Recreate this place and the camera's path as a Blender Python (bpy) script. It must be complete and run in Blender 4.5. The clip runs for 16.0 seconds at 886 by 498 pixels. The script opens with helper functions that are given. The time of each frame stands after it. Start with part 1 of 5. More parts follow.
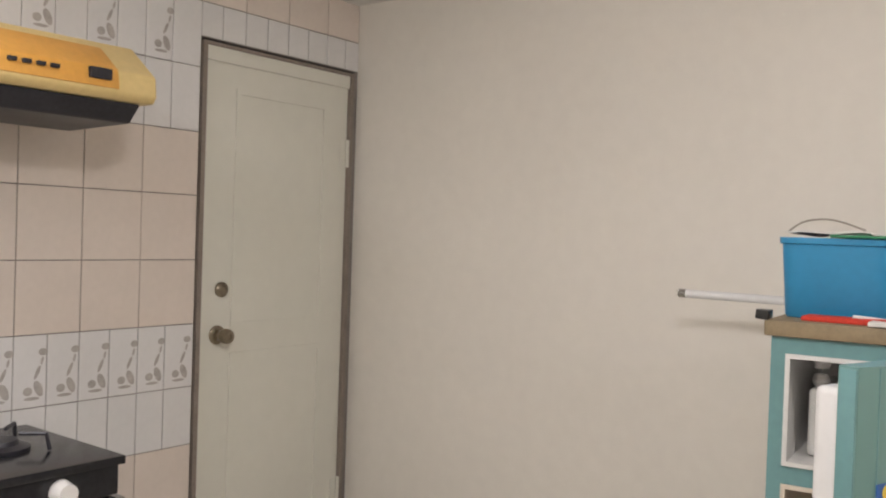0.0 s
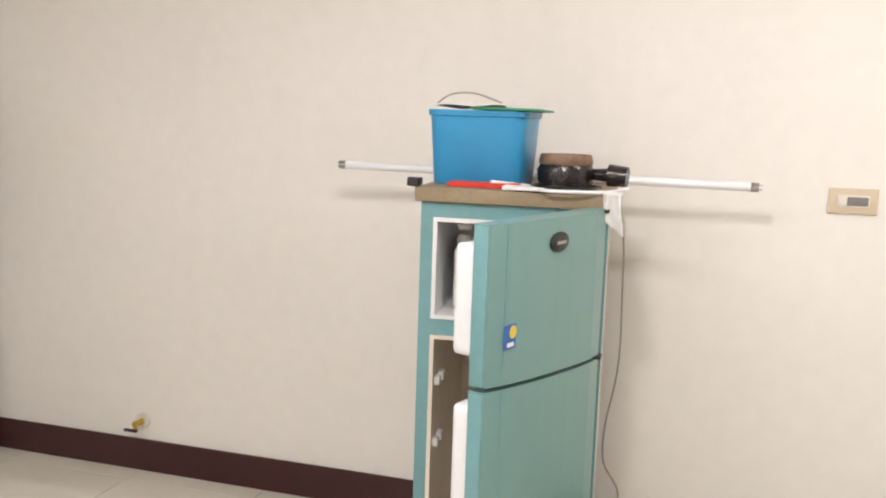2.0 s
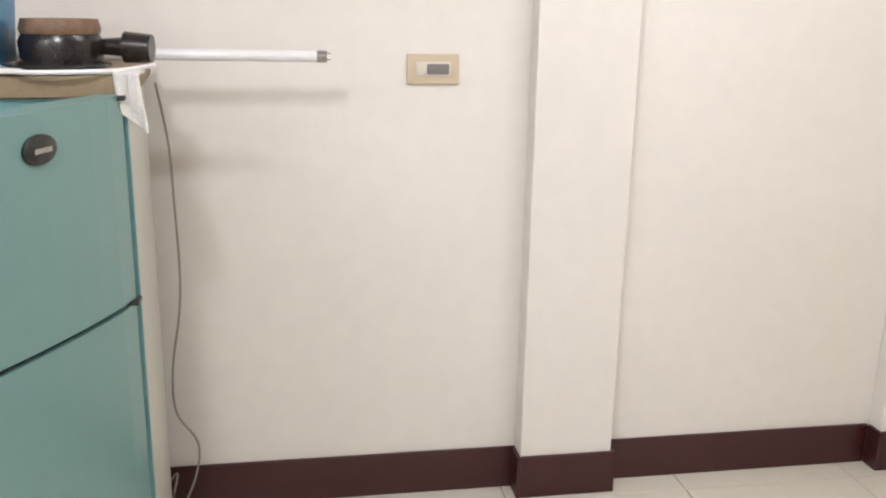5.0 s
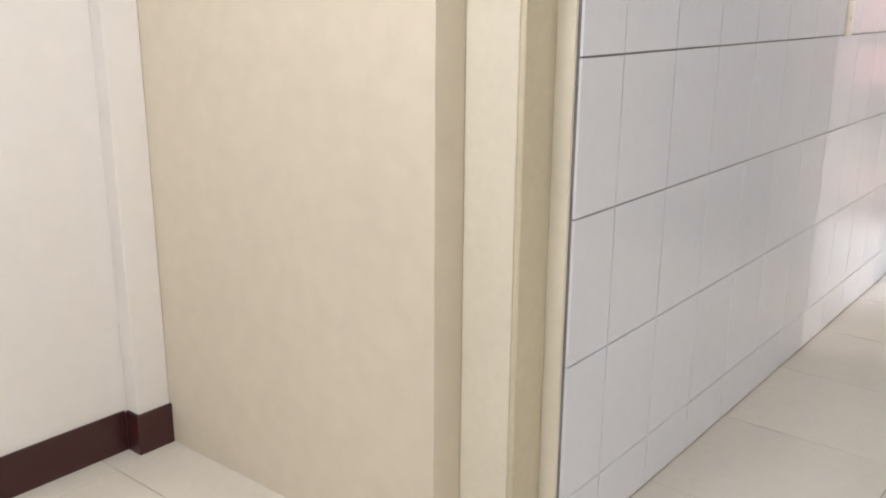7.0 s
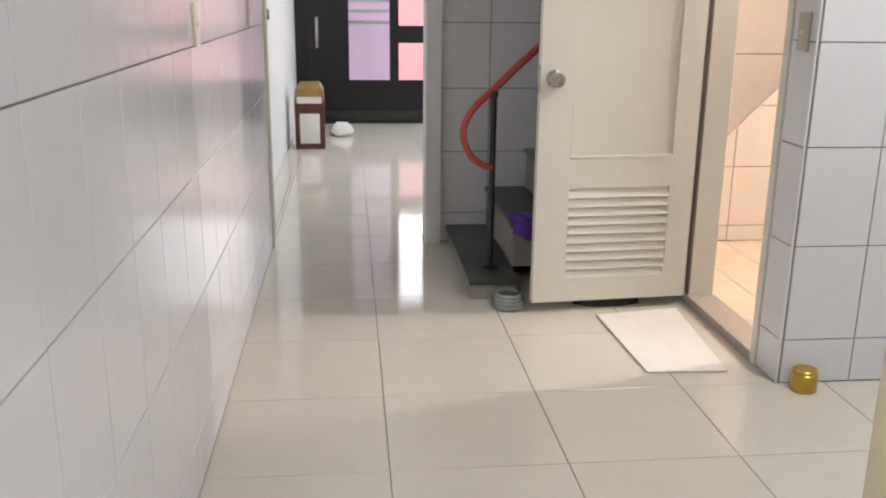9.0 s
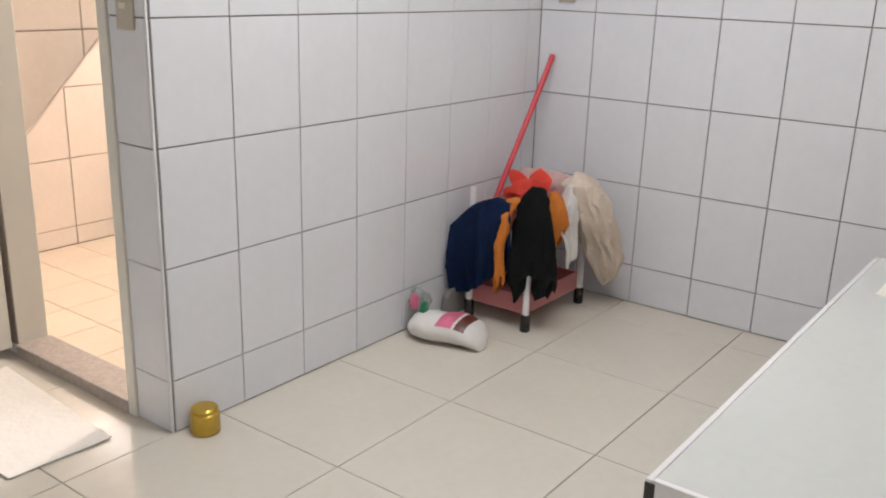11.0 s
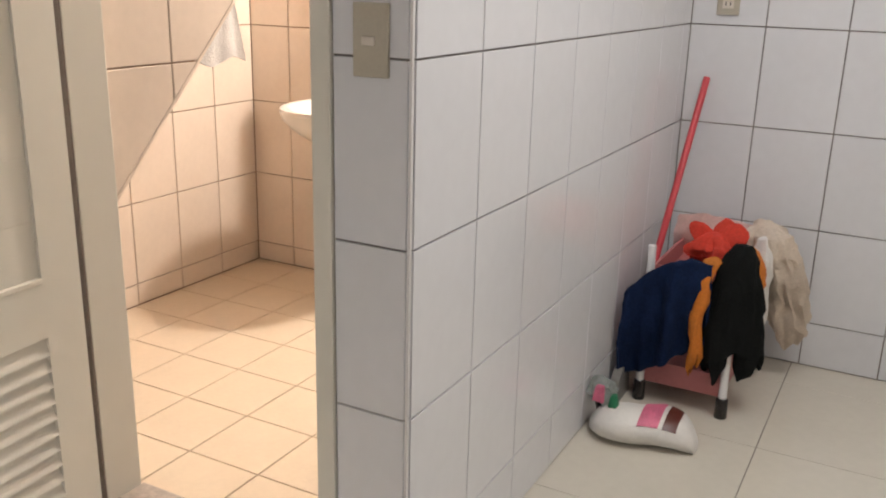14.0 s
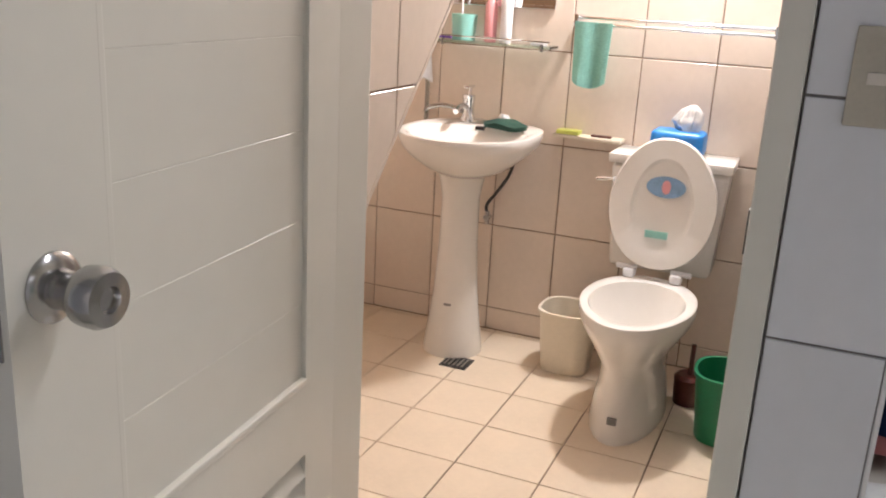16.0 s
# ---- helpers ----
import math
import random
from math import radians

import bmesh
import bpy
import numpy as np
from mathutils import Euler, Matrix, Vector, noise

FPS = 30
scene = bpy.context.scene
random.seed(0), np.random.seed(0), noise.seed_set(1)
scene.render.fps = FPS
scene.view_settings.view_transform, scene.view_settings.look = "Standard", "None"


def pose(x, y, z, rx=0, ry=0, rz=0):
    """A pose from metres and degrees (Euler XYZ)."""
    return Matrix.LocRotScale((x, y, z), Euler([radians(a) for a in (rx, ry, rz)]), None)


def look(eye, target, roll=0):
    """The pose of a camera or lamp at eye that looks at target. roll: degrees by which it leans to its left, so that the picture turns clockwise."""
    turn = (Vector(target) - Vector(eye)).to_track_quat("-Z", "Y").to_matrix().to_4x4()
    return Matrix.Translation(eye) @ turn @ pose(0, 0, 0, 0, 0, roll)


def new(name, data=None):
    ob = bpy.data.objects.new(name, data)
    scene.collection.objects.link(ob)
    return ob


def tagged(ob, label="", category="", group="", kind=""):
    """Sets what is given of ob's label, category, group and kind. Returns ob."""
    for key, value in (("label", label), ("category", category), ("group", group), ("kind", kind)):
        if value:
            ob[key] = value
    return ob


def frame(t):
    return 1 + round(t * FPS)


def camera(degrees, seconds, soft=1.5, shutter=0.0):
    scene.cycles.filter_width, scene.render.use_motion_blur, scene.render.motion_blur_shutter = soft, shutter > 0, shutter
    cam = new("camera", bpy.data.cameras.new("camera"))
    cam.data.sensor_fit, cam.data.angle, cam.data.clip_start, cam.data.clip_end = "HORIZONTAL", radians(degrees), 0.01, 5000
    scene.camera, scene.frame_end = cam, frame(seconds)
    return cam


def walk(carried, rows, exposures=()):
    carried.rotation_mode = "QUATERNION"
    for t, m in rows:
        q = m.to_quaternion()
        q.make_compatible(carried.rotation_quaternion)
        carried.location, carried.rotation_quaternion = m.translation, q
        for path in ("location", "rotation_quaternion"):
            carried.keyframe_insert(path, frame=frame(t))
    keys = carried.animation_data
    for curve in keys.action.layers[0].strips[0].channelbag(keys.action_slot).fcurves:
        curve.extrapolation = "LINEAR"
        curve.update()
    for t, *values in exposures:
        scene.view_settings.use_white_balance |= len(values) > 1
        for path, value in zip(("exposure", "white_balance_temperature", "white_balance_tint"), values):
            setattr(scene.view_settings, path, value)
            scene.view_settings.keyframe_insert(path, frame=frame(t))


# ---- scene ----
cam = camera(52.8, 16.0, 2.0)
PATH = [
    (0, (2.537, -2.675, 1.311), (1.315, -1.092, 1.276), 1.9),
    (0.5, (2.538, -2.71, 1.317), (1.504, -1.001, 1.224), 2.6),
    (1, (2.552, -2.7, 1.317), (1.682, -0.905, 1.181), 2.3),
    (1.5, (2.563, -2.688, 1.305), (1.845, -0.831, 1.113), 2.0),
    (2, (2.573, -2.686, 1.299), (2.007, -0.789, 1.016), 1.9),
    (2.5, (2.576, -2.68, 1.293), (2.1, -0.774, 0.915), 2.1),
    (3, (2.577, -2.674, 1.285), (2.164, -0.77, 0.832), 2.0),
    (3.5, (2.581, -2.633, 1.284), (2.245, -0.729, 0.772), 1.5),
    (4, (2.579, -2.496, 1.266), (2.406, -0.571, 0.752), 0.8),
    (4.5, (2.603, -2.334, 1.265), (2.663, -0.401, 0.755), 1.1),
    (5, (2.62, -2.138, 1.251), (2.942, -0.233, 0.736), 1.0),
    (5.2, (2.654, -2.038, 1.269), (3.074, -0.157, 0.737), 0.6),
    (7.3, (3.117, -2.127, 1.225), (4.749, -1.101, 0.692), 0.2),
    (7.5, (3.195, -2.051, 1.244), (4.901, -1.152, 0.711), 0.0),
    (8, (3.403, -1.853, 1.253), (5.262, -1.324, 0.737), 0.1),
    (8.5, (3.583, -1.707, 1.253), (5.51, -1.567, 0.735), -0.1),
    (9, (3.827, -1.628, 1.254), (5.741, -1.83, 0.71), 0.6),
    (9.5, (4.058, -1.589, 1.254), (5.879, -2.199, 0.694), 1.2),
    (10, (4.256, -1.597, 1.246), (5.88, -2.614, 0.674), 1.5),
    (10.2, (4.329, -1.633, 1.242), (5.861, -2.779, 0.66), 1.6),
    (12.3, (4.896, -1.722, 1.284), (5.673, -3.478, 0.723), 1.4),
    (12.5, (4.964, -1.706, 1.273), (5.766, -3.449, 0.708), 1.7),
    (13, (5.21, -1.74, 1.273), (6.086, -3.438, 0.681), 2.3),
    (13.5, (5.479, -1.772, 1.263), (6.394, -3.447, 0.666), 2.3),
    (14, (5.752, -1.784, 1.263), (6.65, -3.472, 0.679), 1.5),
    (14.5, (5.979, -1.829, 1.261), (6.861, -3.533, 0.696), 1.7),
    (15, (6.181, -1.867, 1.26), (7.031, -3.594, 0.716), 1.9),
    (15.5, (6.404, -1.846, 1.263), (7.165, -3.614, 0.719), 1.8),
    (16, (6.622, -1.837, 1.239), (7.356, -3.61, 0.674), 3.1),
]
walk(cam, [(t, look(eye, target, roll)) for t, eye, target, roll in PATH],
     [(0.0, -0.55, 6600, 10), (0.4, -0.06, 6500, 10), (1.0, 0.02, 6450, 10), (3.0, -0.03, 6300, 10), (5.2, -0.15, 6150, 10), (7.3, -0.17, 6100, 10), (8.5, -0.10, 6150, 10), (9.2, -0.16, 6150, 10),
      (10.2, -0.12, 6050, 10), (12.5, -0.18, 6350, 10), (13.0, -0.30, 6450, 10), (13.5, -0.31, 6550, 10), (14.5, -0.36, 6350, 10), (15.5, -0.38, 6000, 10), (16.0, -0.62, 5800, 10)])

# ---- world and lights ----
world = bpy.data.worlds.new("world")
scene.world = world
world.use_nodes = True
wbg = world.node_tree.nodes["Background"]
sky = world.node_tree.nodes.new("ShaderNodeTexSky")
sky.sky_type, sky.sun_disc = "NISHITA", False
sky.sun_elevation, sky.sun_rotation = radians(40), radians(60)
world.node_tree.links.new(sky.outputs[0], wbg.inputs[0])
wbg.inputs[1].default_value = 0.1


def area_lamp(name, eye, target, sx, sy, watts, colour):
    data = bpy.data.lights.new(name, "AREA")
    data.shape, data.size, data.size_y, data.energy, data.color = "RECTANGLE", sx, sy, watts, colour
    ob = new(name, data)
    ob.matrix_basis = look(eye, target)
    return tagged(ob, "unseen white strip lamp under the ceiling", "lamp")


kitchen_bulb = bpy.data.lights.new("kitchen_lamp", "POINT")
kitchen_bulb.energy, kitchen_bulb.color, kitchen_bulb.shadow_soft_size = 54, (1.0, 0.955, 0.93), 0.08
kitchen_lamp = new("kitchen_lamp", kitchen_bulb)
kitchen_lamp.location = (2.26, -2.10, 2.14)
tagged(kitchen_lamp, "white lamp hanging under the kitchen ceiling", "lamp")
# two unseen fill strips, added only to even the wall brightness left and right
area_lamp("kitchen_fill_light", (0.95, -2.5, 2.19), (0.95, -2.45, 0), 1.2, 0.08, 30, (1.0, 0.96, 0.94))
area_lamp("kitchen_fill_light", (3.60, -1.0, 2.19), (3.60, -0.95, 0), 1.2, 0.08, 17, (1.0, 0.96, 0.95))
area_lamp("corridor_tube_light", (5.60, -3.42, 2.52), (5.60, -3.37, 0), 1.2, 0.08, 32, (1.0, 0.95, 0.91))
# unseen fill lamp that stands in for the front room's own brightness
area_lamp("front_room_fill_light", (10.8, -3.2, 2.52), (10.8, -3.15, 0), 1.2, 0.1, 55, (1.0, 0.97, 0.95))
bulb = bpy.data.lights.new("bathroom_lamp", "POINT")
bulb.energy, bulb.color, bulb.shadow_soft_size = 150, (1.0, 0.89, 0.79), 0.06
bathroom_lamp = new("bathroom_lamp", bulb)
bathroom_lamp.location = (7.10, -4.78, 1.88)
tagged(bathroom_lamp, "warm bulb lighting the bathroom", "lamp")

# ---- materials ----


def mat(name, colour, rough=0.5, metal=0.0, vary=0.08, scale=6.0, bump=0.0, bump_scale=60.0, piece=0.0, island=False, spec=0.5, coat=0.0):
    """A surface: base colour broken up at two scales, fine relief, optional piece-to-piece change."""
    m = bpy.data.materials.new(name)
    m.use_nodes = True
    nt = m.node_tree
    b = nt.nodes["Principled BSDF"]
    co = nt.nodes.new("ShaderNodeTexCoord")
    n1 = nt.nodes.new("ShaderNodeTexNoise")
    n1.inputs["Scale"].default_value, n1.inputs["Detail"].default_value = scale, 4
    n2 = nt.nodes.new("ShaderNodeTexNoise")
    n2.inputs["Scale"].default_value, n2.inputs["Detail"].default_value = scale * 9, 3
    add = nt.nodes.new("ShaderNodeMath")
    add.operation = "ADD"
    nt.links.new(co.outputs["Object"], n1.inputs["Vector"])
    nt.links.new(co.outputs["Object"], n2.inputs["Vector"])
    nt.links.new(n1.outputs["Fac"], add.inputs[0])
    nt.links.new(n2.outputs["Fac"], add.inputs[1])
    src = add.outputs[0]
    lo, hi = 1.0 - vary, 1.0 + vary
    if piece:
        info = nt.nodes.new("ShaderNodeNewGeometry" if island else "ShaderNodeObjectInfo")
        pm = nt.nodes.new("ShaderNodeMath")
        pm.operation = "MULTIPLY_ADD"
        nt.links.new(info.outputs["Random Per Island" if island else "Random"], pm.inputs[0])
        pm.inputs[1].default_value = piece
        nt.links.new(src, pm.inputs[2])
        src = pm.outputs[0]
    ramp = nt.nodes.new("ShaderNodeMapRange")
    ramp.inputs["From Min"].default_value, ramp.inputs["From Max"].default_value = 0.6, 1.4 + piece
    ramp.inputs["To Min"].default_value, ramp.inputs["To Max"].default_value = lo, hi
    nt.links.new(src, ramp.inputs["Value"])
    mul = nt.nodes.new("ShaderNodeVectorMath")
    mul.operation = "SCALE"
    mul.inputs[0].default_value = colour
    nt.links.new(ramp.outputs[0], mul.inputs["Scale"])
    nt.links.new(mul.outputs[0], b.inputs["Base Color"])
    rr = nt.nodes.new("ShaderNodeMapRange")
    rr.inputs["From Min"].default_value, rr.inputs["From Max"].default_value = 0.1, 0.9
    rr.inputs["To Min"].default_value, rr.inputs["To Max"].default_value = rough * 0.9, min(1.0, rough * 1.1)
    nt.links.new(n1.outputs["Fac"], rr.inputs["Value"])
    nt.links.new(rr.outputs[0], b.inputs["Roughness"])
    b.inputs["Metallic"].default_value = metal
    b.inputs["Specular IOR Level"].default_value = spec
    b.inputs["Coat Weight"].default_value = coat
    if bump:
        n3 = nt.nodes.new("ShaderNodeTexNoise")
        n3.inputs["Scale"].default_value, n3.inputs["Detail"].default_value = bump_scale, 3
        nt.links.new(co.outputs["Object"], n3.inputs["Vector"])
        bp = nt.nodes.new("ShaderNodeBump")
        bp.inputs["Strength"].default_value, bp.inputs["Distance"].default_value = bump, 0.01
        nt.links.new(n3.outputs["Fac"], bp.inputs["Height"])
        nt.links.new(bp.outputs[0], b.inputs["Normal"])
    return m


def glass(name, colour=(1, 1, 1), rough=0.02):
    m = bpy.data.materials.new(name)
    m.use_nodes = True
    b = m.node_tree.nodes["Principled BSDF"]
    b.inputs["Base Color"].default_value = (*colour, 1)
    b.inputs["Transmission Weight"].default_value = 1.0
    b.inputs["Roughness"].default_value, b.inputs["IOR"].default_value = rough, 1.45
    return m


def glow(name, colour, strength):
    m = bpy.data.materials.new(name)
    m.use_nodes = True
    b = m.node_tree.nodes["Principled BSDF"]
    b.inputs["Base Color"].default_value = (*colour, 1)
    b.inputs["Emission Color"].default_value = (*colour, 1)
    b.inputs["Emission Strength"].default_value = strength
    return m


PLASTER_WARM = mat("warm_cream_wall_paint", (0.70, 0.63, 0.51), 0.6, vary=0.05, scale=2.0, bump=0.05, bump_scale=90)
LINERTAN = mat("aged_tan_liner", (0.70, 0.62, 0.52), 0.5, vary=0.1, scale=8)
OLDBRASS = mat("tarnished_brass", (0.26, 0.22, 0.17), 0.3, 1.0, vary=0.2, scale=30)
RIMBROWN = mat("worn_brown_rim", (0.20, 0.12, 0.07), 0.5, vary=0.4, scale=40)
PLASTER = mat("cream_wall_paint", (0.79, 0.755, 0.71), 0.6, vary=0.035, scale=2.0, bump=0.05, bump_scale=90)
CEILING = mat("ceiling_paint", (0.74, 0.73, 0.71), 0.8, vary=0.05, scale=2.0)
WHITEWALL = mat("white_wall_paint", (0.82, 0.83, 0.84), 0.5, vary=0.03, scale=2.0, bump=0.04)
BASEBOARD = mat("maroon_tile", (0.046, 0.011, 0.011), 0.30, vary=0.12, scale=5)
GROUT = mat("grey_grout", (0.23, 0.21, 0.20), 0.9, vary=0.25, scale=14, bump=0.2)
GROUT_FLOOR = mat("floor_grout", (0.30, 0.27, 0.23), 0.9, vary=0.25, scale=14, bump=0.2)
GROUT_BATH = mat("brown_grout", (0.27, 0.17, 0.10), 0.9, vary=0.25, scale=14, bump=0.2)
WALLTILE = mat("white_glazed_tile", (0.74, 0.75, 0.79), 0.16, vary=0.035, scale=3, bump=0.02, bump_scale=14, piece=0.25)
BATHTILE = mat("peach_glazed_tile", (0.76, 0.655, 0.555), 0.2, vary=0.05, scale=5, bump=0.02, bump_scale=14, piece=0.3)
BATHFLOOR = mat("peach_floor_tile", (0.74, 0.625, 0.48), 0.35, vary=0.06, scale=7, bump=0.06, bump_scale=60, piece=0.3)
FLOORTILE = mat("polished_floor_tile", (0.66, 0.62, 0.54), 0.075, vary=0.05, scale=4, bump=0.008, bump_scale=12, piece=0.35)
KTILE = mat("pinkish_kitchen_tile", (0.70, 0.62, 0.57), 0.22, vary=0.05, scale=5, bump=0.02, bump_scale=20, piece=0.4)
KTILEW = mat("white_kitchen_tile", (0.70, 0.69, 0.70), 0.22, vary=0.05, scale=5, bump=0.02, bump_scale=20, piece=0.4)
MOTIF = mat("grey_motif_print", (0.40, 0.37, 0.36), 0.5, vary=0.3, scale=40)
DOORPAINT = mat("cream_door_paint", (0.70, 0.69, 0.63), 0.35, vary=0.03, scale=2)
PVC = mat("ivory_plastic_door", (0.74, 0.72, 0.65), 0.3, vary=0.02, scale=2)
# darker olive copy of the frame cream: shade put into the colour
FRAME_OLIVE_SHADE = mat("olive_shade_frame_paint", (0.58, 0.52, 0.37), 0.5, vary=0.06, scale=5, bump=0.03)
FRAME_CREAM = mat("cream_frame_paint", (0.72, 0.67, 0.55), 0.45, vary=0.05, scale=5, bump=0.03)
DARKGAP = mat("brown_frame_and_gap_shade", (0.24, 0.20, 0.175), 0.5, vary=0.2, scale=12)
STEEL = mat("brushed_steel", (0.42, 0.41, 0.40), 0.20, 1.0, vary=0.06, scale=20)
CHROME = mat("chrome", (0.75, 0.76, 0.78), 0.08, 1.0, vary=0.03)
DARKMETAL = mat("dark_metal", (0.06, 0.06, 0.06), 0.35, 0.8, vary=0.2, scale=20)
TEAL = mat("teal_fridge_enamel", (0.165, 0.305, 0.292), 0.30, vary=0.03, scale=1.5)
TEALDARK = mat("teal_fridge_frame", (0.155, 0.315, 0.33), 0.35, vary=0.08, scale=6)
SIDEGREY = mat("fridge_side_paint", (0.52, 0.52, 0.455), 0.4, vary=0.08, scale=5)
GASKET = mat("dark_gasket", (0.05, 0.08, 0.09), 0.6, vary=0.2, scale=20)
LINER = mat("white_plastic_liner", (0.72, 0.71, 0.70), 0.35, vary=0.05, scale=6)
WHITEPLASTIC = mat("white_plastic", (0.80, 0.79, 0.80), 0.35, vary=0.04, scale=6)
BLUEBOX = mat("blue_plastic", (0.035, 0.27, 0.52), 0.32, vary=0.06, scale=6)
BLACKPOT = mat("black_enamel", (0.018, 0.014, 0.014), 0.25, vary=0.3, scale=10)
WOODBOARD = mat("worn_plywood", (0.27, 0.205, 0.125), 0.6, vary=0.2, scale=10, bump=0.1)
REDPLASTIC = mat("red_plastic", (0.55, 0.045, 0.04), 0.4, vary=0.1, scale=8)
GREENPLASTIC = mat("green_plastic", (0.02, 0.20, 0.09), 0.4, vary=0.1, scale=8)
CLOTHWHITE = mat("white_cloth", (0.72, 0.70, 0.68), 0.9, vary=0.1, scale=20, bump=0.3, bump_scale=200)
CORD = mat("grey_cord", (0.32, 0.29, 0.25), 0.6, vary=0.1)
TUBEGLASS = mat("white_lamp_tube", (0.78, 0.78, 0.80), 0.2, vary=0.03)
SWITCH = mat("ivory_switch_plastic", (0.60, 0.50, 0.36), 0.4, vary=0.06, scale=20)
SWITCHGREY = mat("greyed_ivory_plastic", (0.50, 0.46, 0.38), 0.4, vary=0.06, scale=20)
SWITCHIN = mat("pale_switch_plastic", (0.70, 0.65, 0.58), 0.4, vary=0.05)
HOODPAINT = mat("yellowed_enamel", (0.68, 0.52, 0.24), 0.35, vary=0.08, scale=6)
HOODORANGE = mat("orange_hood_panel", (0.70, 0.36, 0.08), 0.35, vary=0.1, scale=6)
HOODDARK = mat("near_black_metal", (0.03, 0.03, 0.04), 0.4, 0.3, vary=0.3, scale=10)
STOVE = mat("black_stove_enamel", (0.02, 0.02, 0.024), 0.2, vary=0.3, scale=8)
CERAMIC = mat("white_ceramic", (0.80, 0.77, 0.72), 0.08, vary=0.02, scale=4, coat=0.3)
BROOMRED = mat("red_broom_handle", (0.60, 0.05, 0.07), 0.35, vary=0.08, scale=10)
STOOLPINK = mat("dusty_pink_plastic", (0.45, 0.16, 0.16), 0.45, vary=0.08, scale=8)
NAVY = mat("navy_cloth", (0.008, 0.018, 0.055), 0.95, spec=0.12, vary=0.3, scale=14, bump=0.4, bump_scale=160)
BLACKCLOTH = mat("black_knit_cloth", (0.008, 0.009, 0.009), 0.95, spec=0.12, vary=0.3, scale=14, bump=0.4, bump_scale=160)
ORANGECLOTH = mat("orange_cloth", (0.55, 0.17, 0.02), 0.9, vary=0.2, scale=14, bump=0.3, bump_scale=160)
REDCLOTH = mat("red_cloth", (0.60, 0.05, 0.03), 0.9, vary=0.2, scale=14, bump=0.3, bump_scale=160)
BEIGECLOTH = mat("beige_cloth", (0.62, 0.53, 0.44), 0.95, vary=0.15, scale=14, bump=0.4, bump_scale=160)
TEALTOWEL = mat("pale_teal_towel", (0.25, 0.52, 0.45), 0.95, vary=0.12, scale=14, bump=0.4, bump_scale=200)
BAGWHITE = mat("white_plastic_bag", (0.75, 0.73, 0.70), 0.4, vary=0.05, scale=10, bump=0.3, bump_scale=40)
PINKPRINT = mat("pink_print", (0.60, 0.14, 0.24), 0.5, vary=0.3, scale=30)
DULLGOLD = mat("dull_gold_paint", (0.30, 0.20, 0.07), 0.4, 0.4, vary=0.2, scale=20)
GOLD = mat("gold_tin", (0.55, 0.37, 0.06), 0.3, 0.7, vary=0.15, scale=20)
PAPER = mat("white_paper_mat", (0.78, 0.75, 0.70), 0.85, vary=0.05, scale=12, bump=0.25, bump_scale=50)
BLACKDOOR = mat("black_metal_door", (0.010, 0.008, 0.011), 0.3, 0.2, vary=0.3, scale=5)
MAHOGANY = mat("red_brown_wood", (0.09, 0.018, 0.012), 0.35, vary=0.2, scale=12)
SILL = mat("grey_granite", (0.42, 0.37, 0.33), 0.35, vary=0.3, scale=60)
GREYPLASTIC = mat("grey_plastic", (0.20, 0.19, 0.18), 0.5, vary=0.1, scale=10)
PURPLE = mat("purple_cloth", (0.13, 0.05, 0.36), 0.9, vary=0.2, scale=20)
BINCREAM = mat("cream_plastic", (0.76, 0.69, 0.56), 0.4, vary=0.05, scale=8)
MIRROR = mat("mirror_glass", (0.88, 0.90, 0.90), 0.01, 1.0, vary=0.0)
GLASS = glass("clear_glass")
GREENGLASS = glass("green_edge_glass", (0.75, 0.9, 0.82))
STREET = glow("street_pink_light", (1.0, 0.45, 0.45), 0.85)
STREETSKY = glow("street_white_sky", (1.0, 0.96, 0.95), 5.0)
STREETW = glow("street_lilac_light", (0.75, 0.55, 0.70), 0.42)
TABLETOP = mat("pale_grey_tabletop", (0.62, 0.64, 0.62), 0.25, vary=0.03, scale=4)
CUPTEAL = mat("mint_plastic", (0.30, 0.62, 0.55), 0.35, vary=0.05)
PINKBOTTLE = mat("pink_bottle_plastic", (0.75, 0.35, 0.36), 0.35, vary=0.05)
BLUEPACK = mat("blue_tissue_pack", (0.03, 0.22, 0.62), 0.35, vary=0.2, scale=20)
LIMESOAP = mat("lime_plastic", (0.62, 0.68, 0.14), 0.4, vary=0.05)
DARKGREEN = mat("dark_green_cloth", (0.012, 0.045, 0.03), 0.9, vary=0.3, scale=30, bump=0.4)
STICKYELLOW = mat("yellow_print", (0.75, 0.55, 0.05), 0.4, vary=0.05)
STICKBLUE = mat("blue_print", (0.02, 0.12, 0.42), 0.4, vary=0.1)
PALEBLUE = mat("pale_blue_print", (0.22, 0.36, 0.55), 0.4, vary=0.25, scale=30)
STAIRSTONE = mat("dark_green_stone", (0.045, 0.052, 0.045), 0.3, vary=0.35, scale=30, bump=0.05)
STAIRSIDE = mat("grey_stair_render", (0.30, 0.28, 0.26), 0.7, vary=0.15, scale=8, bump=0.15)
RAILRED = mat("red_rail_plastic", (0.42, 0.07, 0.06), 0.45, vary=0.1, scale=20)
PINKTOWEL = mat("pale_pink_towel", (0.72, 0.50, 0.47), 0.95, vary=0.12, scale=16, bump=0.4, bump_scale=180)
GREYHOSE = mat("clear_grey_hose", (0.28, 0.31, 0.30), 0.15, vary=0.3, scale=30)

# ---- mesh helpers ----


def finish(bm, bevel=0.0, segs=2):
    if bevel:
        bmesh.ops.bevel(bm, geom=bm.edges[:], offset=bevel, segments=segs, affect="EDGES", profile=0.6, clamp_overlap=True)
    return bm


